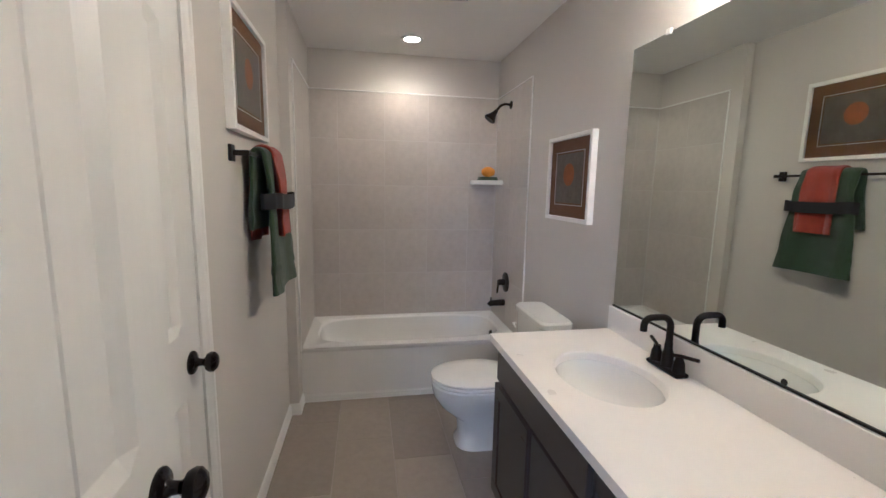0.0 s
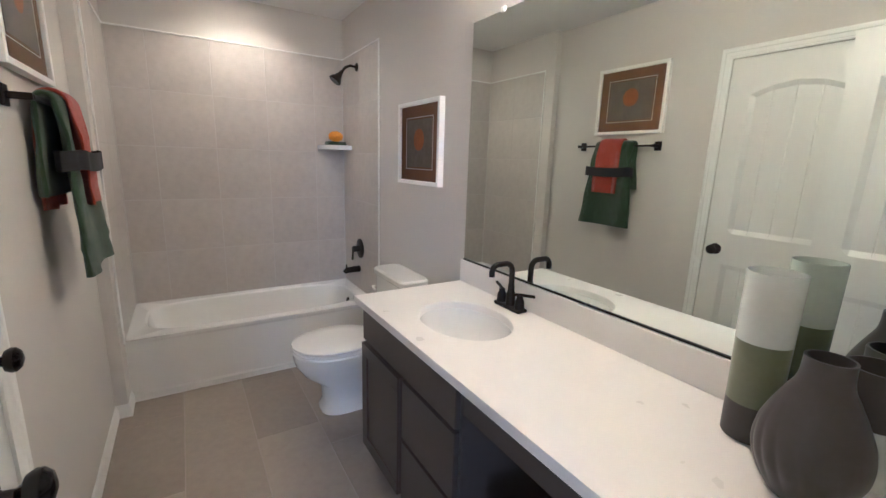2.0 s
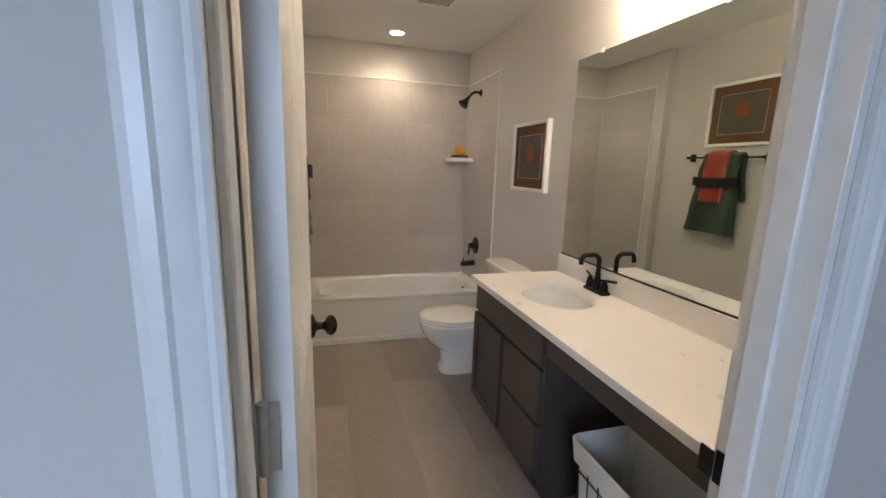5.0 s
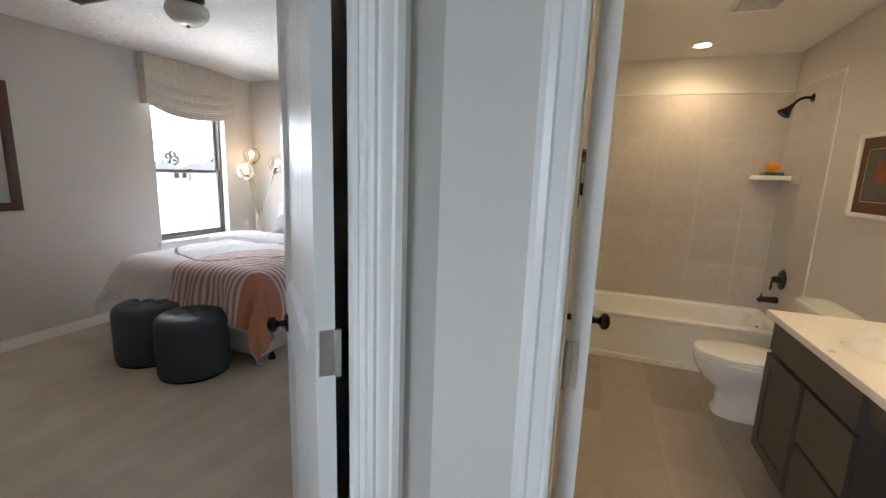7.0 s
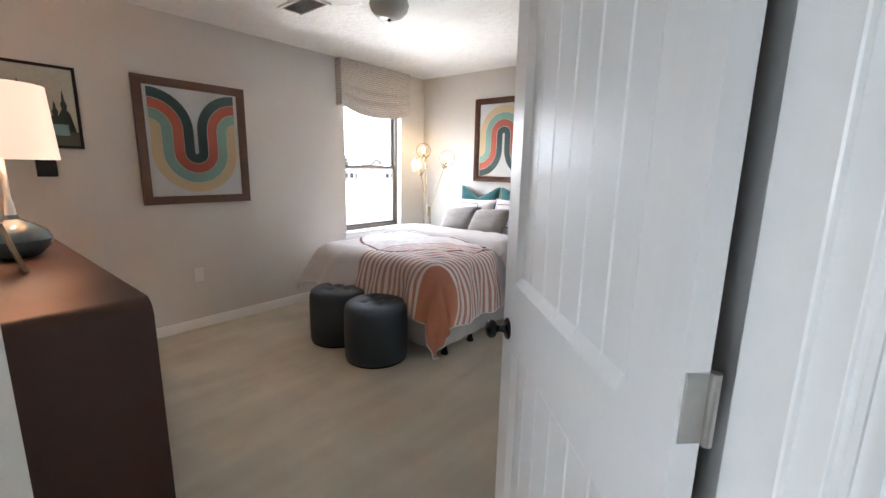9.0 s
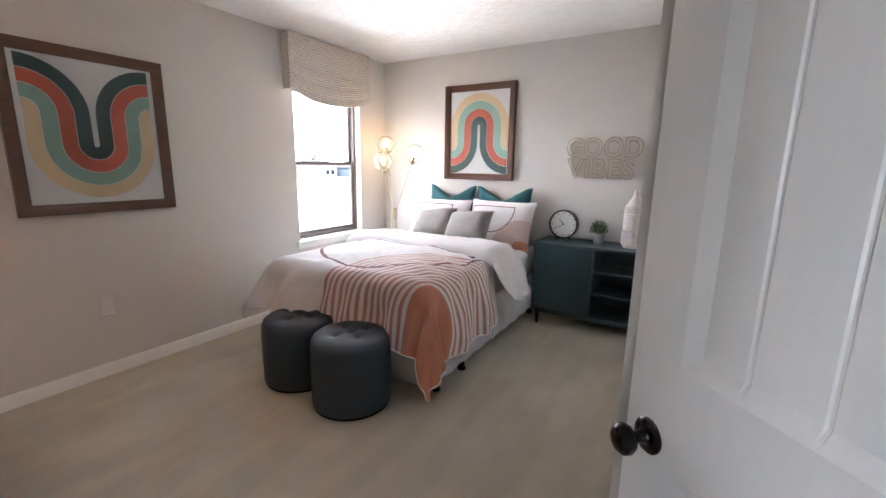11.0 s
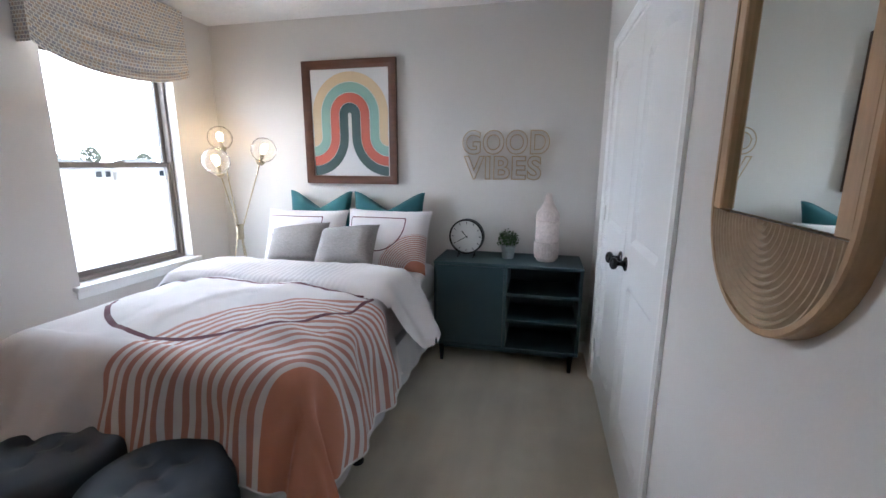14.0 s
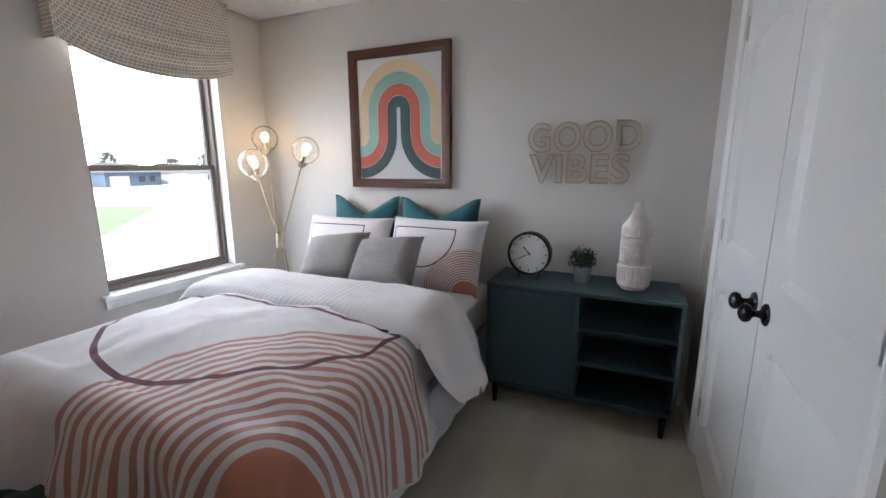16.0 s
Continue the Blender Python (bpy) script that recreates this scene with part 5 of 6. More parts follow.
def bed():
    b = thing("bed", BX, 0, 0, label="full bed with white skirted box spring and mattress", category="bed")
    part("box_spring", box(-BHW, BHW, BY0, BY1, 0.16, 0.38, 0.03, 3), SKIRTF, b)
    part("mattress", box(-BHW, BHW, BY0, BY1, 0.385, BZ, 0.06, 4), WHITEF, b)

    def skirt(u, v):
        per = [(-BHW, BY1), (-BHW, BY0), (BHW, BY0), (BHW, BY1)]
        ln = [BY1 - BY0, 2 * BHW, BY1 - BY0]
        s = u * sum(ln)
        k = 0
        while k < 2 and s > ln[k]:
            s -= ln[k]
            k += 1
        f = s / ln[k]
        x = per[k][0] + (per[k + 1][0] - per[k][0]) * f
        y = per[k][1] + (per[k + 1][1] - per[k][1]) * f
        nx, ny = ((-1, 0), (0, -1), (1, 0))[k]
        o = 0.004 + (0.012 * v) * (1 + math.sin(u * 150)) * 0.5
        return (x + nx * o, y + ny * o, 0.37 - v * (0.37 - 0.075))
    part("bed_skirt", grid(220, 6, skirt, thick=0.003), SKIRTF, b)
    for x in (-BHW + 0.03, 0.0, BHW - 0.02):
        for y in (BY0 + 0.12, 2.01, BY1 - 0.12):
            part("leg", lathe([(0, 0), (0.028, 0), (0.03, 0.012), (0.02, 0.03), (0.018, 0.17)], 16), BLKM, b) .matrix_basis = pose(x, y, 0)


bed()


def draped(x, y, top, hw, y0, flare, R=0.11):
    """Where the flat cloth point (x from the bed's middle, y) ends up on the bed."""
    dx = max(0.0, abs(x) - hw)
    dy = max(0.0, y0 - y)
    r = math.hypot(dx, dy)
    sx = 1 if x > 0 else -1
    cx, cy = sx * min(abs(x), hw), max(y, y0)
    if r < 1e-9:
        return Vector((cx, cy, top))
    ux, uy = sx * dx / r, -dy / r
    bend = math.pi / 2 - flare
    if r < R * bend:
        a = r / R
        out, down = R * math.sin(a), R * (1 - math.cos(a))
    else:
        e = r - R * bend
        out, down = R * math.sin(bend) + e * math.sin(flare), R * (1 - math.cos(bend)) + e * math.cos(flare)
    return Vector((cx + ux * out, cy + uy * out, top - down))


def ease(a, b, x):
    t = min(1.0, max(0.0, (x - a) / (b - a)))
    return t * t * (3 - 2 * t)


def duvet():
    d = thing("duvet", BX, 0, 0, label="white duvet printed with coral stripes and an orange arch", category="duvet")
    ya, yb = 2.42, 1.17
    hw, y0 = BHW - 0.07, BY0 + 0.06
    xa, xb = -BHW - 0.30, BHW + 0.46

    def flat(u, v):
        """The cloth lies a little askew: it reaches further at the outer foot corner."""
        x = xa + u * (xb - xa)
        return x, ya + v * (yb - 0.11 * ease(0.62, 1.0, u) - ya)

    def fn(u, v):
        x, y = flat(u, v)
        over = max(0, abs(x) - hw, y0 - y)
        west = ease(0.25, -0.55, x)
        p = draped(x, y, 0.715, hw - 0.05 * west, y0, 0.16 + 0.34 * west, 0.11 + 0.09 * west)
        puff = 0.040 * max(0, 1 - (x / hw) ** 4) * ease(y0 - 0.02, y0 + 0.32, y) if over == 0 else 0
        p.z += puff
        wr = 0.016 * noise.noise(Vector((x * 3.2, y * 3.0, 1.3))) + 0.009 * noise.noise(Vector((x * 9, y * 7, 4.1))) + 0.004 * noise.noise(Vector((x * 24, y * 17, 2.7)))
        crease = 0.010 * math.sin(26 * (x * 0.9 + y) + 5 * noise.noise(Vector((x * 2, y * 2, 5)))) * ease(0.30, 0.60, x) * ease(1.62, 1.80, y)
        p.z += (wr + crease) * (1.0 if over == 0 else 0.4)
        if over > 0.05:
            k = ease(0.05, 0.32, over)
            along = y if abs(x) - hw > y0 - y else x
            w = 0.026 * k * math.sin(along * 15 + 2.4 * noise.noise(Vector((along * 3, 0, 7)))) + 0.010 * k * math.sin(along * 37 + over * 9) + 0.010 * noise.noise(Vector((along * 11, over * 6, 3)))
            if abs(x) - hw > y0 - y:
                p.x += (1 if x > 0 else -1) * w
            else:
                p.y -= w
        p.z = max(p.z, 0.06)
        return (p.x, p.y, p.z)
    bm = grid(128, 104, fn, lambda u, v: (BX + flat(u, v)[0], flat(u, v)[1]))
    rim = [fn(0, k / 60) for k in range(61)] + [fn(k / 80, 1) for k in range(1, 81)] + [fn(1, 1 - k / 60) for k in range(1, 61)]
    part("cover", bm, DUVET, d)
    part("hem", tube(rim, 0.005, 8), WHITEF, d, "padded white hem")
    # the turned-back band
    f0, f1 = 2.285, 2.80

    def fold(u, v):
        x = xa + 0.04 + u * (xb - 0.05 - xa - 0.04)
        tip = max(0.0, (u - 0.88) / 0.12)
        y = f0 + 0.03 + (0.5 + (v - 0.5) * math.sqrt(max(0.0025, 1 - tip * tip))) * (f1 - f0)
        p = draped(x, y, 0.765, hw + 0.01, 0.0, 0.60 if x > 0 else 0.3)
        e = min(v, 1 - v)
        p.z -= 0.05 * max(0, 1 - e / 0.16) ** 2 * (0.4 if abs(x) > hw + 0.12 else 1)
        p.z += 0.020 * math.sin(math.pi * v) + 0.014 * noise.noise(Vector((x * 4, y * 5, 9))) + 0.006 * noise.noise(Vector((x * 12, y * 11, 2)))
        over = max(0, abs(x) - hw)
        p.y += -0.10 * over * (1 - v) + 0.12 * over * v * (-1)
        p.x += 0.02 * min(1, over / 0.2) * math.sin(y * 22)
        return (p.x, p.y, p.z)
    part("turned_back_band", grid(96, 30, fold, lambda u, v: (BX + xa + u * (xb - xa), v), thick=0.0), FOLDM, d, "white underside with faint grey stripes")
    edge = [fold(k / 60, 0.01) for k in range(6, 56)]
    part("piping", tube([(x, y - 0.006, z + 0.004) for x, y, z in edge][8:40], 0.006, 8), MAROON, d, "dark maroon piping at the fold")


duvet()


def pillow(name, w, h, t, m, material, label, notch=0.0, pin=0.06, uv=False):
    ob = new(name)
    ob.matrix_basis = m
    tagged(ob, label, "pillow")
    n = 28

    def side(sgn):
        def fn(u, v):
            a, b = 2 * u - 1, 2 * v - 1
            px = a * (1 - pin * (1 - a * a) * 0 - pin * (1 - b * b) * -0.0 - pin * (1 - abs(b) ** 3) * (abs(a) ** 3))
            pz = b * (1 - pin * (1 - abs(a) ** 3) * (abs(b) ** 3))
            z = pz * h / 2
            if notch and b > 0:
                z -= notch * b * b * max(0, 1 - abs(a) * 1.15) ** 1.2
            th = (max(0, 1 - a ** 4) * max(0, 1 - b ** 4)) ** 0.55
            y = sgn * t / 2 * th
            y += 0.006 * noise.noise(Vector((a * 3, b * 3, sgn * 3 + w * 10))) * th
            if notch:
                y += 0.010 * th * math.sin(a * 26) * max(0, b) * max(0, 1 - abs(a) * 1.6)
            return (px * w / 2, y, z)
        return fn
    bm = bmesh.new()
    for sgn in (-1, 1):
        g = grid(n, n, side(sgn), (lambda u, v: ((u - 0.5) * w, (v - 0.5) * h)))
        me = bpy.data.meshes.new("tmp")
        g.to_mesh(me), g.free()
        bm.from_mesh(me)
        bpy.data.meshes.remove(me)
    bmesh.ops.remove_doubles(bm, verts=bm.verts, dist=0.0005)
    bmesh.ops.recalc_face_normals(bm, faces=bm.faces)
    part("cover", bm, material, ob)
    pts = []
    f = side(1)
    for k in range(80):
        q = k / 20
        u, v = ((q, 0), (1, q - 1), (3 - q, 1), (0, 4 - q))[int(q)] if q < 4 else (0, 0)
        pts.append(f(u, v))
    part("seam", tube(pts + pts[:1], 0.0035, 6, cap=False), material, ob)
    return ob


PILLOWS = ((-3.705, 0.54, 3.445, 0.0), (-3.125, 0.57, 3.435, 0.0))
for x, w, y, r in PILLOWS:
    pillow("teal_cushion", w, 0.56, 0.12, pose(x, y - 0.02, 0.90, -9, 0, r), TEALF, "teal square cushion with a karate-chopped top", 0.13)
pillow("printed_sham", 0.66, 0.46, 0.17, pose(-3.735, 3.245, 0.825, -20, 0, 3), SHAM, "white pillow sham printed with coral arcs and lines")
pillow("printed_sham", 0.66, 0.47, 0.17, pose(-3.075, 3.25, 0.835, -20, 0, -2), SHAM, "white pillow sham printed with coral arcs and lines")
pillow("grey_cushion", 0.43, 0.33, 0.15, pose(-3.64, 2.99, 0.83, -44, -7, 8), GREYF, "small grey woven linen cushion")
pillow("grey_cushion", 0.43, 0.34, 0.15, pose(-3.255, 2.96, 0.835, -44, -6, 2), GREYF, "small grey woven linen cushion")


def pouf(x, y, rz):
    p = thing("pouf_ottoman", x, y, 0, rz, label="round dark blue tufted leatherette ottoman", category="ottoman", group="ottomans at the bed foot")
    R, H = 0.228, 0.43
    n, rows = 56, 26
    tuft = [(0.09 * math.cos(radians(a)), 0.09 * math.sin(radians(a))) for a in (45, 135, 225, 315)] + [(0, 0)]
    bm = bmesh.new()
    prof = [(R * 0.96, 0.012), (R, 0.03), (R * 1.003, 0.15), (R * 1.005, 0.28), (R, H - 0.075), (R * 0.985, H - 0.045), (R * 0.94, H - 0.02), (R * 0.86, H - 0.006), (R * 0.74, H), (R * 0.62, H + 0.003), (R * 0.5, H + 0.005), (R * 0.4, H + 0.006), (R * 0.3, H + 0.006), (R * 0.2, H + 0.006), (R * 0.1, H + 0.006), (0, H + 0.006)]
    add_lathe(bm, prof, n)
    for v in bm.verts:
        if v.co.z > H - 0.03:
            for tx, ty in tuft:
                q = math.hypot(v.co.x - tx, v.co.y - ty)
                v.co.z -= 0.022 * math.exp(-(q / 0.028) ** 2)
            a = math.atan2(v.co.y, v.co.x)
        else:
            a = math.atan2(v.co.y, v.co.x)
            k = 1 + 0.004 * noise.noise(Vector((math.cos(a) * 3, math.sin(a) * 3, v.co.z * 10)))
            v.co.x *= k
            v.co.y *= k
    bmesh.ops.recalc_face_normals(bm, faces=bm.faces)
    part("body", bm, VINYL, p)
    for tx, ty in tuft:
        part("tuft_button", turn(lathe([(0.010, 0), (0.009, 0.004), (0, 0.006)], 14), pose(tx, ty, H - 0.018)), VINYL, p)
    part("base_ring", lathe([(0, 0), (R * 0.95, 0), (R * 0.97, 0.004), (R * 0.97, 0.020)], 40), GLOSSBLK, p)


pouf(-3.125, 1.315, 20)
pouf(-3.60, 1.345, 50)


def console():
    c = thing("console_cabinet", -2.185, 3.11, 0, label="dark teal sideboard with a door and open shelves", category="sideboard")
    w, d, z0, z1 = 0.495, 0.395, 0.135, 0.742
    t = 0.02
    part("top_board", box(-w, w, -0.006, d, z1 - 0.022, z1, 0.003), TEALW, c)
    part("bottom_board", box(-w + 0.004, w - 0.004, 0, d, z0, z0 + t, 0.002), TEALW, c)
    for x0, x1 in ((-w + 0.002, -w + 0.002 + t), (w - 0.002 - t, w - 0.002), (-0.012, 0.010)):
        part("upright", box(x0, x1, 0.001, d, z0 + t, z1 - 0.022, 0.002), TEALW, c)
    # The darker teal here paints the shade at the back of the shelves.
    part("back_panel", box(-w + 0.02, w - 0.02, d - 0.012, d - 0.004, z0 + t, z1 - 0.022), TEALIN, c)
    hh = (z1 - 0.022 - z0 - t) / 3
    for k in (1, 2):
        part("shelf", box(0.010, w - 0.022, 0.012, d - 0.012, z0 + t + hh * k - 0.01, z0 + t + hh * k + 0.01, 0.002), TEALW, c)
    part("door", box(-w + 0.024, -0.014, -0.002, 0.016, z0 + t + 0.004, z1 - 0.027, 0.002), TEALW, c)
    for x in (-w + 0.05, w - 0.05):
        for y in (0.04, d - 0.04):
            bm = bmesh.new()
            add_lathe(bm, [(0, 0), (0.012, 0), (0.013, 0.004), (0.019, z0)], 14)
            turn(bm, Matrix.Translation((x, y, 0)))
            part("leg", bm, BLKM, c)
    part("plinth_rail", box(-w + 0.03, w - 0.03, 0.03, 0.05, z0 - 0.03, z0, 0.002), TEALW, c)


console()


def clock():
    c = thing("table_clock", -2.482, 3.285, 0.742, -4, label="round black-rimmed clock on small feet, showing twenty to eleven", category="clock")
    zc, R = 0.148, 0.124
    part("rim", turn(lathe([(R - 0.012, -0.022), (R, -0.026), (R, 0.026), (R - 0.010, 0.028), (R - 0.012, 0.018)], 48), pose(0, 0, zc, 90)), BLKM, c)
    part("face", turn(lathe([(0, 0.012), (R - 0.008, 0.012), (R - 0.008, -0.018), (0, -0.018)], 48), pose(0, 0, zc, 90)), CLOCKF, c)
    for k in range(12):
        bm = box(-0.0022, 0.0022, -0.0145, -0.0125, R - 0.034, R - 0.018)
        part("hour_mark", turn(bm, pose(0, 0, zc, 0, k * 30, 0)), BLKM, c, smooth=False)
    for ang, ln, wd in ((320, 0.052, 0.0032), (240, 0.078, 0.0022)):
        part("pointer", turn(box(-wd, wd, -0.017, -0.0155, -0.012, ln), pose(0, 0, zc, 0, ang, 0)), BLKM, c)
    for s in (-1, 1):
        part("foot", tube([(s * 0.055, -0.035, 0.004), (s * 0.058, 0.0, 0.034), (s * 0.055, 0.03, 0.004)], 0.004, 8), BLKM, c)


clock()


def plant():
    p = thing("potted_plant", -2.19, 3.315, 0.742, label="small boxwood plant in a galvanised bucket", category="plant")
    part("pot", lathe([(0, 0), (0.038, 0), (0.040, 0.004), (0.050, 0.085), (0.053, 0.088), (0.053, 0.094), (0.048, 0.094), (0.045, 0.08), (0, 0.078)], 28), ZINC, p)
    rng = random.Random(2)
    bm = bmesh.new()
    for k in range(620):
        a, e = rng.uniform(0, 2 * math.pi), rng.uniform(0.02, 1)
        r = 0.082 * rng.uniform(0.35, 1.0)
        c = Vector((r * math.cos(a) * math.sqrt(1 - e * e * 0.6), r * math.sin(a) * math.sqrt(1 - e * e * 0.6), 0.098 + e * 0.105 * rng.uniform(0.5, 1)))
        m = Matrix.Translation(c) @ Euler((rng.uniform(-1, 1), rng.uniform(-1, 1), a)).to_matrix().to_4x4()
        ln, wd = rng.uniform(0.010, 0.017), rng.uniform(0.004, 0.007)
        q = [m @ Vector(v) for v in ((0, 0, 0), (wd, ln * 0.5, 0.003), (0, ln, 0), (-wd, ln * 0.5, 0.003))]
        bm.faces.new([bm.verts.new(v) for v in q])
    part("foliage", bm, LEAF, p)
    for k in range(9):
        a = 2 * math.pi * k / 9
        part("stem", tube([(0.01 * math.cos(a), 0.01 * math.sin(a), 0.078), (0.045 * math.cos(a), 0.045 * math.sin(a), 0.16)], 0.0015, 5), LEAF, p)


plant()


def bottle():
    b = thing("bottle_vase", -1.93, 3.30, 0.742, label="tall limewashed ceramic bottle vase with carved bands", category="vase")

    def flute(a, z):
        return 1 + (0.03 * math.cos(26 * a) if (0.035 < z < 0.125 or 0.285 < z < 0.335) else 0.012 * math.sin(z * 260) if 0.13 < z < 0.28 else 0)
    prof = [(0, 0), (0.06, 0), (0.066, 0.006), (0.068, 0.014), (0.080, 0.024)]
    prof += [(0.081, 0.024 + 0.105 * k / 10) for k in range(1, 11)]
    prof += [(0.072, 0.134), (0.076, 0.14)] + [(0.077, 0.14 + 0.135 * k / 22) for k in range(1, 23)] + [(0.070, 0.279)] + [(0.076 - 0.004 * k / 5, 0.284 + 0.05 * k / 5) for k in range(0, 6)]
    prof += [(0.060, 0.352), (0.044, 0.378), (0.030, 0.405), (0.022, 0.43), (0.020, 0.452), (0.022, 0.462), (0.017, 0.463), (0.012, 0.44), (0, 0.43)]
    part("body", lathe(prof, 104, fn=flute), CERAM, b)


bottle()


def floor_lamp():
    f = thing("floor_lamp", -4.245, 3.16, 0, label="brass three-arm floor lamp with clear glass globes, lit", category="floor lamp")
    o = Vector((-4.245, 3.16, 0))
    heads = [Vector((-4.236, 2.975, 1.404)) - o, Vector((-4.49, 3.33, 1.585)) - o, Vector((-4.049, 3.256, 1.489)) - o]
    c = Vector((0, 0, 0.87))
    part("collar", turn(lathe([(0.0, -0.06), (0.026, -0.06), (0.028, -0.05), (0.028, 0.05), (0.026, 0.06), (0, 0.06)], 24), Matrix.Translation(c)), BRASS, f)
    for k, h in enumerate(heads):
        d = (h - c).normalized()
        a = math.atan2(d.y, d.x)
        st = c + Vector((math.cos(a), math.sin(a), 0)) * 0.012
        part("arm", tube([st - Vector((0, 0, 0.05)), st, h - d * 0.105], 0.0052, 10), BRASS, f)
        ft = Vector((-math.cos(a) * 0.20, -math.sin(a) * 0.17, 0.006))
        part("leg", tube([c - Vector((math.cos(a), math.sin(a), 0)) * 0.012, ft], 0.0052, 10), BRASS, f)
        q = Vector((0, 0, 1)).rotation_difference(d).to_matrix().to_4x4()
        part("socket", turn(lathe([(0, -0.118), (0.018, -0.118), (0.034, -0.095), (0.036, -0.088), (0.014, -0.08), (0.014, -0.03), (0, -0.03)], 20), Matrix.Translation(h) @ q), BRASS, f)
        bm = lathe([(0.030, -0.088), (0.062, -0.070), (0.084, -0.040), (0.093, 0.0), (0.084, 0.040), (0.062, 0.070), (0.035, 0.087), (0.012, 0.0925), (0, 0.093)], 28)
        bmesh.ops.solidify(bm, geom=list(bm.faces), thickness=0.002)
        g = part("globe", turn(bm, Matrix.Translation(h) @ q), GLOBE, f, "clear glass globe")
        g.visible_shadow = False
        part("bulb", turn(lathe([(0, -0.03), (0.012, -0.03), (0.022, 0.0), (0.026, 0.02), (0.018, 0.04), (0, 0.046)], 18), Matrix.Translation(h) @ q), BULB, f, "glowing warm bulb")


floor_lamp()


def arch_mirror():
    m = thing("carved_mirror", BE, 1.185, 1.53, -90, label="long rounded mirror in a carved wood frame", category="mirror")
    hw, z0, z1, dp = 0.217, -0.195, 0.195, 0.032
    n = 24
    out = [(hw * math.cos(a), z1 + hw * math.sin(a)) for a in [math.pi * k / n for k in range(n + 1)]] + [(hw * math.cos(a), z0 + hw * math.sin(a)) for a in [math.pi + math.pi * k / n for k in range(n + 1)]]
    iw, iz0, iz1 = hw - 0.038, -0.225, 0.225

    def ring(o, d):
        return [(x * (1 - o / hw), -d, z - o * (1 if z > z1 else -1 if z < z0 else 0) * min(1, abs(z - (z1 if z > 0 else z0)) / hw)) for x, z in out]
    bm = bmesh.new()
    rows = [[bm.verts.new(p) for p in ring(0, 0.0)], [bm.verts.new(p) for p in ring(0, dp - 0.003)], [bm.verts.new(p) for p in ring(0.003, dp)], [bm.verts.new(p) for p in ring(0.012, dp)], [bm.verts.new(p) for p in ring(0.012, 0.0)]]
    k = len(out)
    for a, b in zip(rows, rows[1:]):
        for i in range(k):
            bm.faces.new((a[i], a[(i + 1) % k], b[(i + 1) % k], b[i]))
    bmesh.ops.recalc_face_normals(bm, faces=bm.faces)
    part("outer_rim", bm, MANGO, m)
    for s in (-1, 1):
        part("side_rail", box(s * (hw - 0.012) - (0.034 if s > 0 else 0), s * (hw - 0.012) + (0.034 if s < 0 else 0), -dp + 0.001, -0.004, iz0 + 0.001, iz1 - 0.001, 0.003), MANGO, m)
    part("glass", box(-iw + 0.002, iw - 0.002, -0.018, -0.014, iz0, iz1), MIRR, m)
    for s in (-1, 1):
        zc = iz0 if s < 0 else iz1
        bm = bmesh.new()
        NR, NA = 120, 48
        vs = []
        rmax = 0.235

        def reach(a):
            x, z = math.cos(a), math.sin(a)
            lim = hw - 0.008
            lo, hi_ = 0.0, 0.6
            for _ in range(22):
                q = (lo + hi_) / 2
                px, pz = q * x, (zc + s * q * z)
                edge = z1 if s > 0 else z0
                over = max(0.0, s * (pz - edge))
                inside = abs(px) <= lim and math.hypot(px, over) <= lim
                lo, hi_ = (q, hi_) if inside else (lo, q)
            return lo
        for j in range(NA + 1):
            a = math.pi * j / NA
            L = reach(a)
            row = []
            for i in range(NR + 1):
                q = min(L, 0.0025 * i)
                row.append(bm.verts.new((q * math.cos(a), -dp + 0.0035 + 0.0035 * math.cos(q / 0.0125 * 2 * math.pi), zc + s * q * math.sin(a))))
            vs.append(row)
        for j in range(NA):
            for i in range(NR):
                bm.faces.new((vs[j][i], vs[j][i + 1], vs[j + 1][i + 1], vs[j + 1][i]))
        bmesh.ops.remove_doubles(bm, verts=bm.verts, dist=0.00001)
        bmesh.ops.recalc_face_normals(bm, faces=bm.faces)
        if sum(f.normal.y for f in bm.faces) > 0:
            bmesh.ops.reverse_faces(bm, faces=bm.faces)
        part("carved_panel", bm, RIDGE, m, "beige panel carved in concentric ridges")


arch_mirror()


def ceiling_light():
    c = thing("ceiling_light", -3.03, 1.37, HB, label="semi-flush ceiling light with frosted glass bowl, unlit", category="ceiling light")
    part("canopy", lathe([(0, -0.001), (0.10, -0.001), (0.10, -0.02), (0.085, -0.035), (0.085, -0.055), (0.11, -0.065)], 36), BRONZE, c)
    part("bowl", lathe([(0.118, -0.062), (0.124, -0.085), (0.115, -0.118), (0.085, -0.15), (0.045, -0.167), (0, -0.171)], 36), mat("frosted_glass_bowl", (0.55, 0.58, 0.55), 0.25, var=0.05, bump=0.0, coat=0.3), c, "frosted white glass bowl")
    part("finial", turn(lathe([(0.012, 0), (0.010, -0.01), (0, -0.016)], 14), pose(0, 0, -0.170)), BRONZE, c)


ceiling_light()


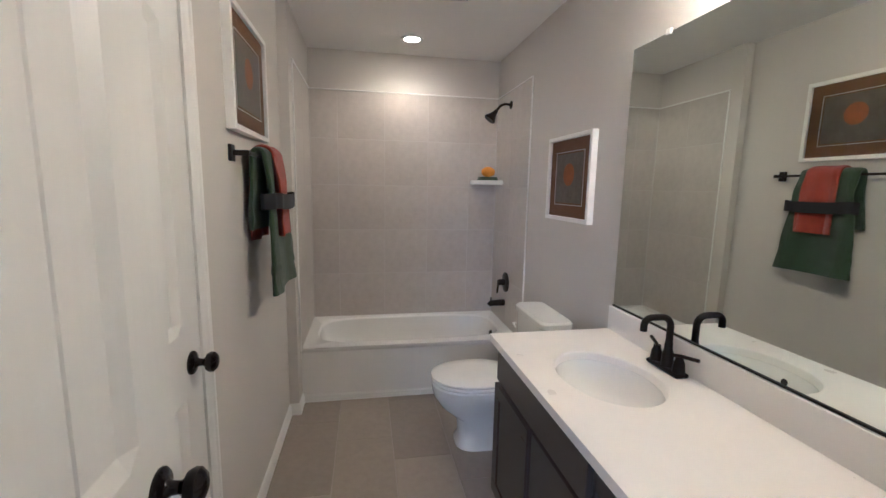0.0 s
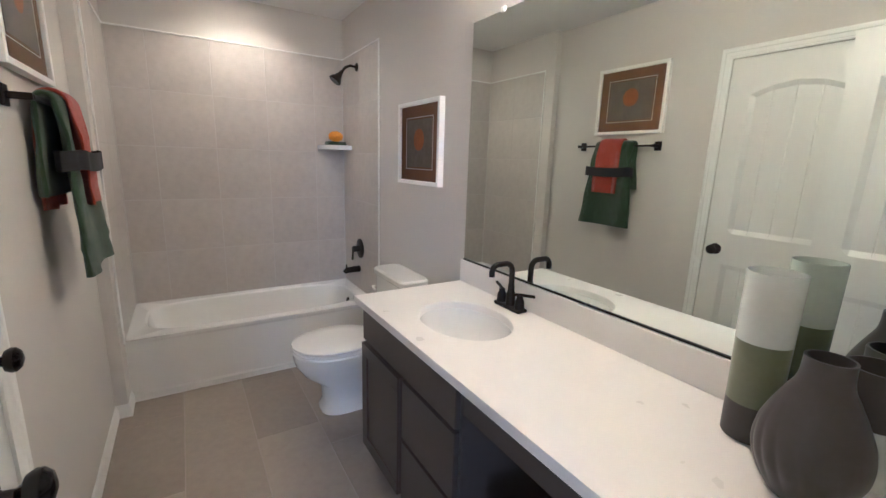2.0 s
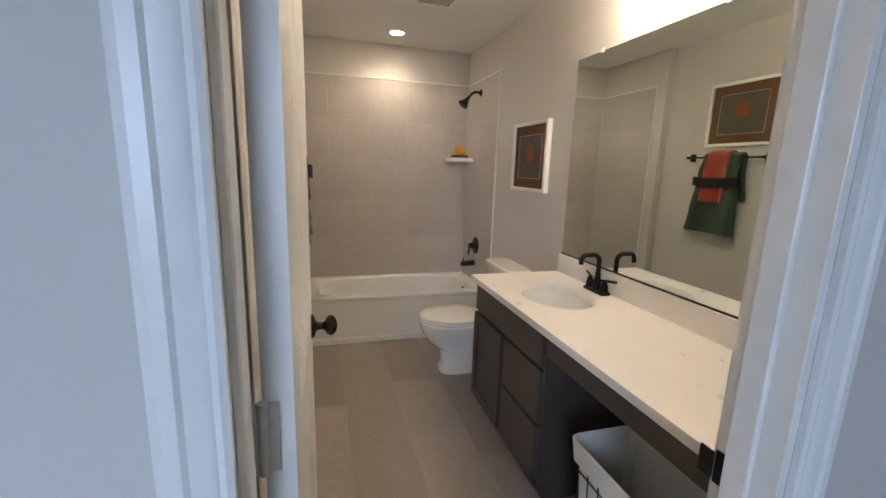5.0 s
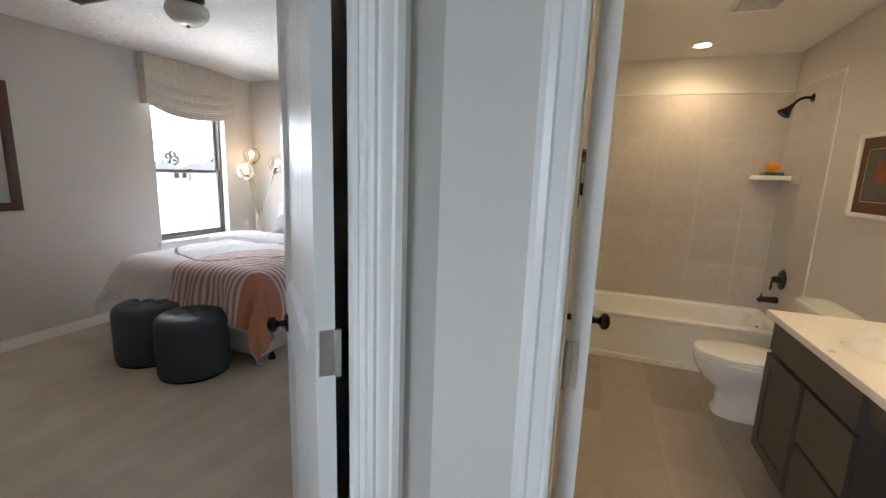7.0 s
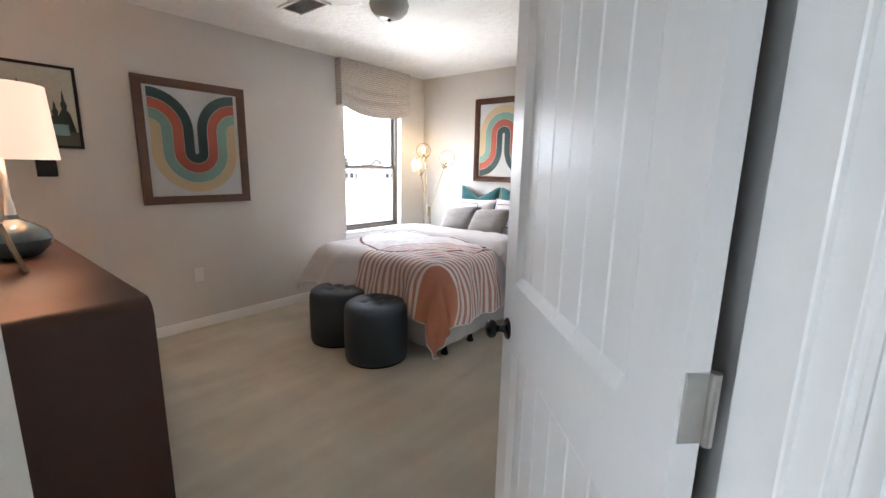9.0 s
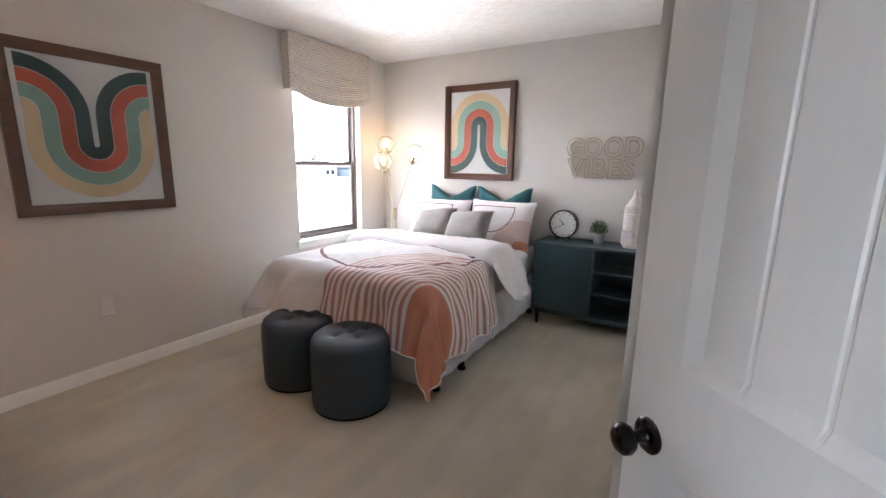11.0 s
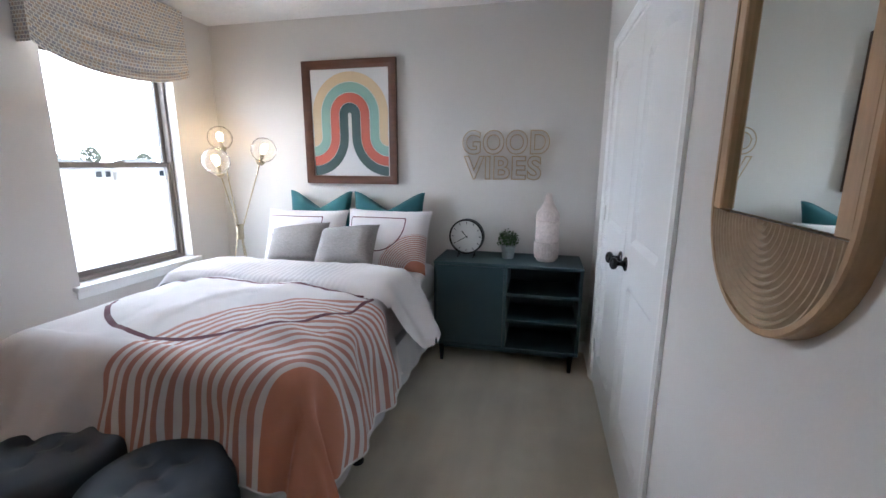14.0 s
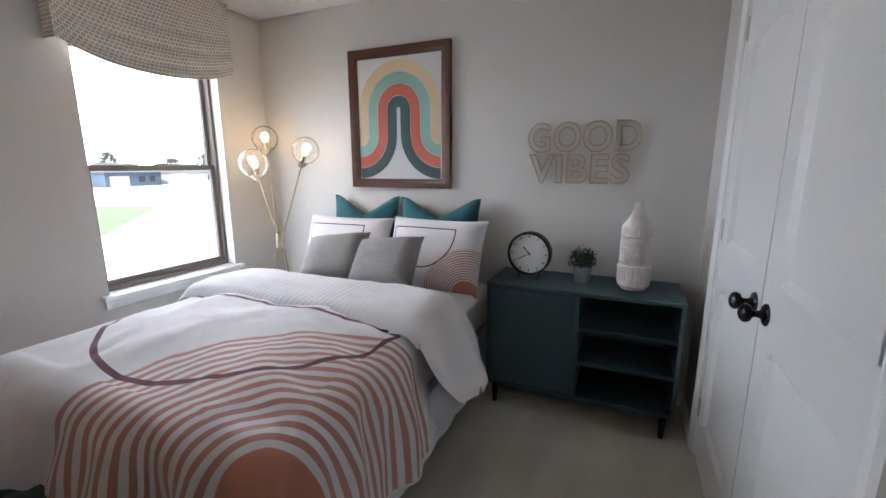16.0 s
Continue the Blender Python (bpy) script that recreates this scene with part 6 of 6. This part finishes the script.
def dresser():
    d = thing("dresser", -3.56, BS, 0, label="dark mahogany dresser with a rounded waterfall top", category="dresser")
    L, dp, h = 1.01, 0.49, 0.925
    prof = [(-L, 0.02), (-L, h - 0.06)] + [(-L + 0.06 - 0.06 * math.cos(radians(a)), h - 0.06 + 0.06 * math.sin(radians(a))) for a in range(15, 91, 15)] + [(L - 0.06 + 0.06 * math.sin(radians(a)), h - 0.06 + 0.06 * math.cos(radians(a))) for a in range(0, 91, 15)] + [(L, h - 0.07), (L, 0.02)]
    prof2 = [(max(-L + 0.045, min(L - 0.045, x)), z - 0.045 if z > 0.1 else z) for x, z in prof]
    bm = bmesh.new()
    rows = []
    for pr, y in ((prof2, 0.005), (prof, 0.005), (prof, dp - 0.004), (prof2, dp)):
        rows.append([bm.verts.new((x, y, z)) for x, z in pr])
    for a, b in zip(rows, rows[1:]):
        for i in range(len(prof) - 1):
            bm.faces.new((a[i], a[i + 1], b[i + 1], b[i]))
    for i in range(len(prof) - 1):
        bm.faces.new((rows[0][i], rows[0][i + 1], rows[3][i + 1], rows[3][i]))
    bmesh.ops.recalc_face_normals(bm, faces=bm.faces)
    part("waterfall_shell", bm, MAHOG, d)
    part("back_panel", box(-L + 0.05, L - 0.05, 0.006, 0.016, 0.10, h - 0.05), MAHOG, d)
    part("plinth", box(-L + 0.05, L - 0.05, 0.02, dp - 0.03, 0.0, 0.10), MAHOG, d)
    for i in range(3):
        for j in range(3):
            x0 = -L + 0.055 + i * (2 * L - 0.11) / 3
            z0 = 0.11 + j * 0.255
            dr = part("drawer", box(x0, x0 + (2 * L - 0.11) / 3 - 0.006, dp - 0.03, dp - 0.006, z0, z0 + 0.248, 0.003), MAHOG, d)
            part("pull", tube([(x0 + 0.2, dp - 0.006, z0 + 0.114), (x0 + 0.2, dp + 0.015, z0 + 0.114), (x0 + 0.33, dp + 0.015, z0 + 0.114), (x0 + 0.33, dp - 0.006, z0 + 0.114)], 0.005, 8), BRASS, dr)
    t = thing("table_lamp", -3.72, -0.40, 0.926, label="blue-grey ceramic table lamp with a lit drum shade", category="table lamp")
    part("base", lathe([(0, 0), (0.07, 0), (0.085, 0.01), (0.125, 0.05), (0.135, 0.085), (0.12, 0.125), (0.07, 0.16), (0.03, 0.18), (0.022, 0.20)], 36), mat("blue_grey_glaze", (0.10, 0.15, 0.17), 0.15, var=0.25, scale=12, bump=0.0, coat=0.4), t)
    part("neck", lathe([(0.02, 0.20), (0.018, 0.26), (0.012, 0.27), (0.012, 0.54)], 20), NICKEL, t)
    bm = lathe([(0.205, 0.455), (0.185, 0.785)], 48)
    bmesh.ops.solidify(bm, geom=list(bm.faces), thickness=0.002)
    part("shade", bm, SHADEL, t, "white drum shade glowing warm")
    lamp = new("table_lamp_bulb", bpy.data.lights.new("table_lamp_bulb", "POINT"))
    lamp.data.energy, lamp.data.color, lamp.data.shadow_soft_size = 4.2, (1.0, 0.72, 0.50), 0.04
    lamp.matrix_world = pose(-3.72, -0.40, 0.926 + 0.62)
    p = thing("photo_stand", -3.36, -0.45, 0.926, 180, label="pale wood photo frame leaning back on the dresser", category="picture frame")
    bm = box_frame_bm(0.16, 0.21, 0.02, 0.014, 0.004)
    part("picture_frame", turn(bm, pose(0, 0, 0.105, -14)), mat("pale_ash_wood", (0.5, 0.38, 0.25), 0.5, stretch=(1, 1, 8)), p)
    part("photo", turn(box(-0.062, 0.062, -0.006, -0.002, -0.088, 0.088), pose(0, 0, 0.105, -14)), GREYP, p)


dresser()

# ---- outside ----
def outside():
    g = bmesh.new()
    bmesh.ops.create_grid(g, x_segments=2, y_segments=2, size=1500)
    turn(g, Matrix.Translation((0, 0, -3.0)))
    struct("ground", g, mat("pale_dry_ground", (0.58, 0.56, 0.52), 0.95, var=0.12, scale=0.05, fine=2, bump=0.3, dist=0.02), "pale dry ground reaching the horizon", "ground")
    bm = bmesh.new()
    plan = ((-33, 4), (-33, 16.6), (-50, 31), (-58, 27), (-58, 4))
    lo, hi = [[bm.verts.new((x, y, z)) for x, y in plan] for z in (-3.0, -2.96)]
    for i in range(5):
        bm.faces.new((lo[i], lo[(i + 1) % 5], hi[(i + 1) % 5], hi[i]))
    bm.faces.new(hi)
    bmesh.ops.recalc_face_normals(bm, faces=bm.faces)
    struct("grass_strip", bm, mat("dry_lawn", (0.12, 0.16, 0.05), 0.95, var=0.4, scale=0.4, fine=30, bump=0.6, dist=0.03), "wedge of green lawn beside pale concrete", "grass")
    struct("road", box(-68, -60, -60, 200, -2.99, -2.965), mat("light_concrete", (0.45, 0.44, 0.42), 0.9, var=0.12, scale=0.2, fine=8), "light concrete street", "road")
    hw = mat("pale_siding", (0.55, 0.53, 0.50), 0.8, var=0.08, scale=0.3)
    brick = mat("blue_grey_siding", (0.10, 0.13, 0.17), 0.8, var=0.1, scale=0.3)
    roof = mat("asphalt_shingle", (0.10, 0.095, 0.09), 0.9, var=0.2, scale=0.5)
    dk = mat("dark_window", (0.03, 0.035, 0.04), 0.15, bump=0.0)
    wh = mat("white_garage_door", (0.7, 0.7, 0.69), 0.6)
    k = 0
    for x, y, w, m_, h in ((-112, 44, 13, hw, 3.0), (-110, 60, 14, brick, 3.1), (-108, 76, 12, hw, 2.9), (-106, 91, 14, hw, 3.1), (-113, 28, 13, brick, 3.0), (-104, 107, 13, brick, 3.0)):
        b = thing("house", x, y, -3.0, 12, label="far single-storey house with a low shingle roof", category="house", group="houses across the street")
        part("wall", box(-5, 5, -w / 2, w / 2, 0, h), m_, b)
        bm = bmesh.new()
        vs = [bm.verts.new(p) for p in ((-5.6, -w / 2 - 0.5, h), (5.6, -w / 2 - 0.5, h), (5.6, w / 2 + 0.5, h), (-5.6, w / 2 + 0.5, h), (0, -w / 2 + 3, h + 2.2), (0, w / 2 - 3, h + 2.2))]
        for f in ((0, 1, 4), (1, 2, 5, 4), (2, 3, 5), (3, 0, 4, 5), (3, 2, 1, 0)):
            bm.faces.new([vs[i] for i in f])
        bmesh.ops.recalc_face_normals(bm, faces=bm.faces)
        part("roof", bm, roof, b, smooth=False)
        part("garage_door", box(4.98, 5.06, -w / 2 + 1, -w / 2 + 5.5, 0, 2.3), wh, b)
        part("window", box(4.98, 5.06, 1.0, 2.6, 0.9, 2.2), dk, b)
        part("window", box(4.98, 5.06, 3.8, 5.2, 0.9, 2.2), dk, b)
        k += 1
    # Glowing ring added as western sky, to light the bedroom through its window.
    bm = bmesh.new()
    ring = [(-420 * math.sin(radians(a)), 420 * math.cos(radians(a))) for a in range(-10, 191, 10)]
    lo, hi = [[bm.verts.new((x, y, z)) for x, y in ring] for z in (-6.0, 350.0)]
    for i in range(len(ring) - 1):
        bm.faces.new((lo[i], lo[i + 1], hi[i + 1], hi[i]))
    struct("backdrop_sky_glow", bm, glow("sky_glow", (0.93, 0.96, 1.0), 5.4), "glowing white backdrop added as the western sky", "sky")
    lf = mat("far_foliage", (0.11, 0.12, 0.085), 0.8, var=0.4, scale=1.0, bump=0.3)
    bark = mat("bark", (0.10, 0.075, 0.055), 0.9, var=0.3)
    rng = random.Random(8)
    for x, y, h in ((-128, 50, 7.5), (-131, 70, 8.5), (-126, 84, 7.0), (-130, 98, 9.0), (-134, 36, 8.0), (-127, 112, 7.5), (-129, 61, 6.5)):
        t = thing("tree", x, y, -3.0, label="far leafy tree behind the houses", category="tree", group="far trees")
        part("trunk", tube([(0, 0, 0), (0.1, 0.1, h * 0.3), (0.2, -0.1, h * 0.6)], [0.28, 0.2, 0.08], 8), bark, t)
        for s in range(4):
            a = rng.uniform(0, 6.28)
            part("limb", tube([(0.1, 0.1, h * 0.3), (1.3 * math.cos(a), 1.3 * math.sin(a), h * 0.62)], [0.12, 0.03], 6), bark, t)
        bm = bmesh.new()
        for q in range(700):
            a, e = rng.uniform(0, 6.28), rng.uniform(-1, 1)
            r = rng.uniform(0.35, 1) * (1 + 0.35 * math.sin(3 * a + x))
            c = Vector((2.6 * r * math.cos(a) * math.sqrt(1 - e * e), 2.6 * r * math.sin(a) * math.sqrt(1 - e * e), h * 0.66 + e * h * 0.3))
            m = Matrix.Translation(c) @ Euler((rng.uniform(0, 3), rng.uniform(0, 3), a)).to_matrix().to_4x4() @ Matrix.Scale(rng.uniform(0.25, 0.5), 4)
            bm.faces.new([bm.verts.new(m @ Vector(v)) for v in ((-1, 0, 0), (0, -0.6, 0.2), (1, 0, 0), (0, 0.6, 0.2))])
        part("crown", bm, lf, t, smooth=False)


outside()


# ---- tiles ----
def tile_mesh(name, w, h, t, material):
    """One tile with eased edges, lying in xy, its top at z = t."""
    e = 0.0018
    bm = bmesh.new()
    lo = [bm.verts.new((x, y, 0)) for x, y in ((0, 0), (w, 0), (w, h), (0, h))]
    md = [bm.verts.new((x, y, t - e)) for x, y in ((0, 0), (w, 0), (w, h), (0, h))]
    hi = [bm.verts.new((x, y, t)) for x, y in ((e, e), (w - e, e), (w - e, h - e), (e, h - e))]
    for a, b in ((lo, md), (md, hi)):
        for i in range(4):
            bm.faces.new((a[i], a[(i + 1) % 4], b[(i + 1) % 4], b[i]))
    bm.faces.new(hi)
    bmesh.ops.recalc_face_normals(bm, faces=bm.faces)
    me = bpy.data.meshes.new(name)
    bm.to_mesh(me), bm.free()
    me.materials.append(material)
    return me


CACHE = {}


def lay(parent, w, h, t, material, m):
    key = (round(w, 3), round(h, 3), material.name)
    if key not in CACHE:
        CACHE[key] = tile_mesh("tile", w, h, t, material)
    ob = new("tile", CACHE[key])
    ob.parent = parent
    ob.matrix_basis = m
    return ob


def floor_tiles():
    fl = bpy.data.objects["floor_bath"]
    pw, ph, g = 0.313, 0.625, 0.0035
    x = -0.385 - 2 * pw
    col = -2
    while x < XE:
        y = 1.905 - 0.208 * (col + 1) - 4 * ph
        while y < 2.83:
            a, b, c, d = max(x, XW), min(x + pw, XE), max(y, YS0 + 0.035), min(y + ph, 2.815)
            if b - a > 0.02 and d - c > 0.02:
                lay(fl, b - a - g, d - c - g, 0.0045, TILE, pose(a + g / 2, c + g / 2, 0.0055, 0, 0, 0))
            y += ph
        x += pw
        col += 1


floor_tiles()


def wall_tiles():
    g, t = 0.003, 0.0035
    zs = [0.388, 0.744, 1.104, 1.462, 1.819, 2.178]
    for wn_, spans, fn in (
        ("wall_bath_north", [XTW + 0.01, -0.424, -0.061, 0.287, 0.635, XE - 0.01], lambda a, z, w: Matrix.Translation((a, YN - 0.0015, z)) @ pose(0, 0, 0, 90)),
        ("wall_bath_east", [2.765, 3.13, 3.485], lambda a, z, w: Matrix.Translation((XE - 0.0015, a + w, z)) @ pose(0, 0, 0, 90, 0, -90)),
        ("wall_bath_west", [2.765, 3.13, 3.485], lambda a, z, w: Matrix.Translation((XTW + 0.0015, a, z)) @ pose(0, 0, 0, 90, 0, 90)),
    ):
        par = bpy.data.objects[wn_]
        for a, b in zip(spans, spans[1:]):
            for z0, z1 in zip(zs, zs[1:]):
                lay(par, b - a - g, z1 - z0 - g, t, WTILE, fn(a + g / 2, z0 + g / 2, b - a - g))
    bm = bmesh.new()
    add_box(bm, XTW, XE, YN - 0.004, YN - 0.0005, 0.37, 2.182)
    add_box(bm, XE - 0.004, XE - 0.0005, 2.765, YN - 0.004, 0.37, 2.182)
    add_box(bm, XTW + 0.0005, XTW + 0.004, 2.765, YN - 0.004, 0.37, 2.182)
    struct("tile_grout", bm, WGROUT, "pale grout behind the tub surround tiles", "grout")
    bm = bmesh.new()
    add_box(bm, XTW, XE, YN - 0.011, YN - 0.001, 2.179, 2.188, 0.002)
    for x0, x1 in ((XE - 0.011, XE - 0.001), (XTW + 0.001, XTW + 0.011)):
        add_box(bm, x0, x1, 2.755, YN - 0.012, 2.179, 2.188, 0.002)
        add_box(bm, x0, x1, 2.755, 2.764, 0.385, 2.178, 0.002)
    struct("tile_edge_trim", bm, TRIM, "thin white metal edge round the wall tiles", "trim")


wall_tiles()
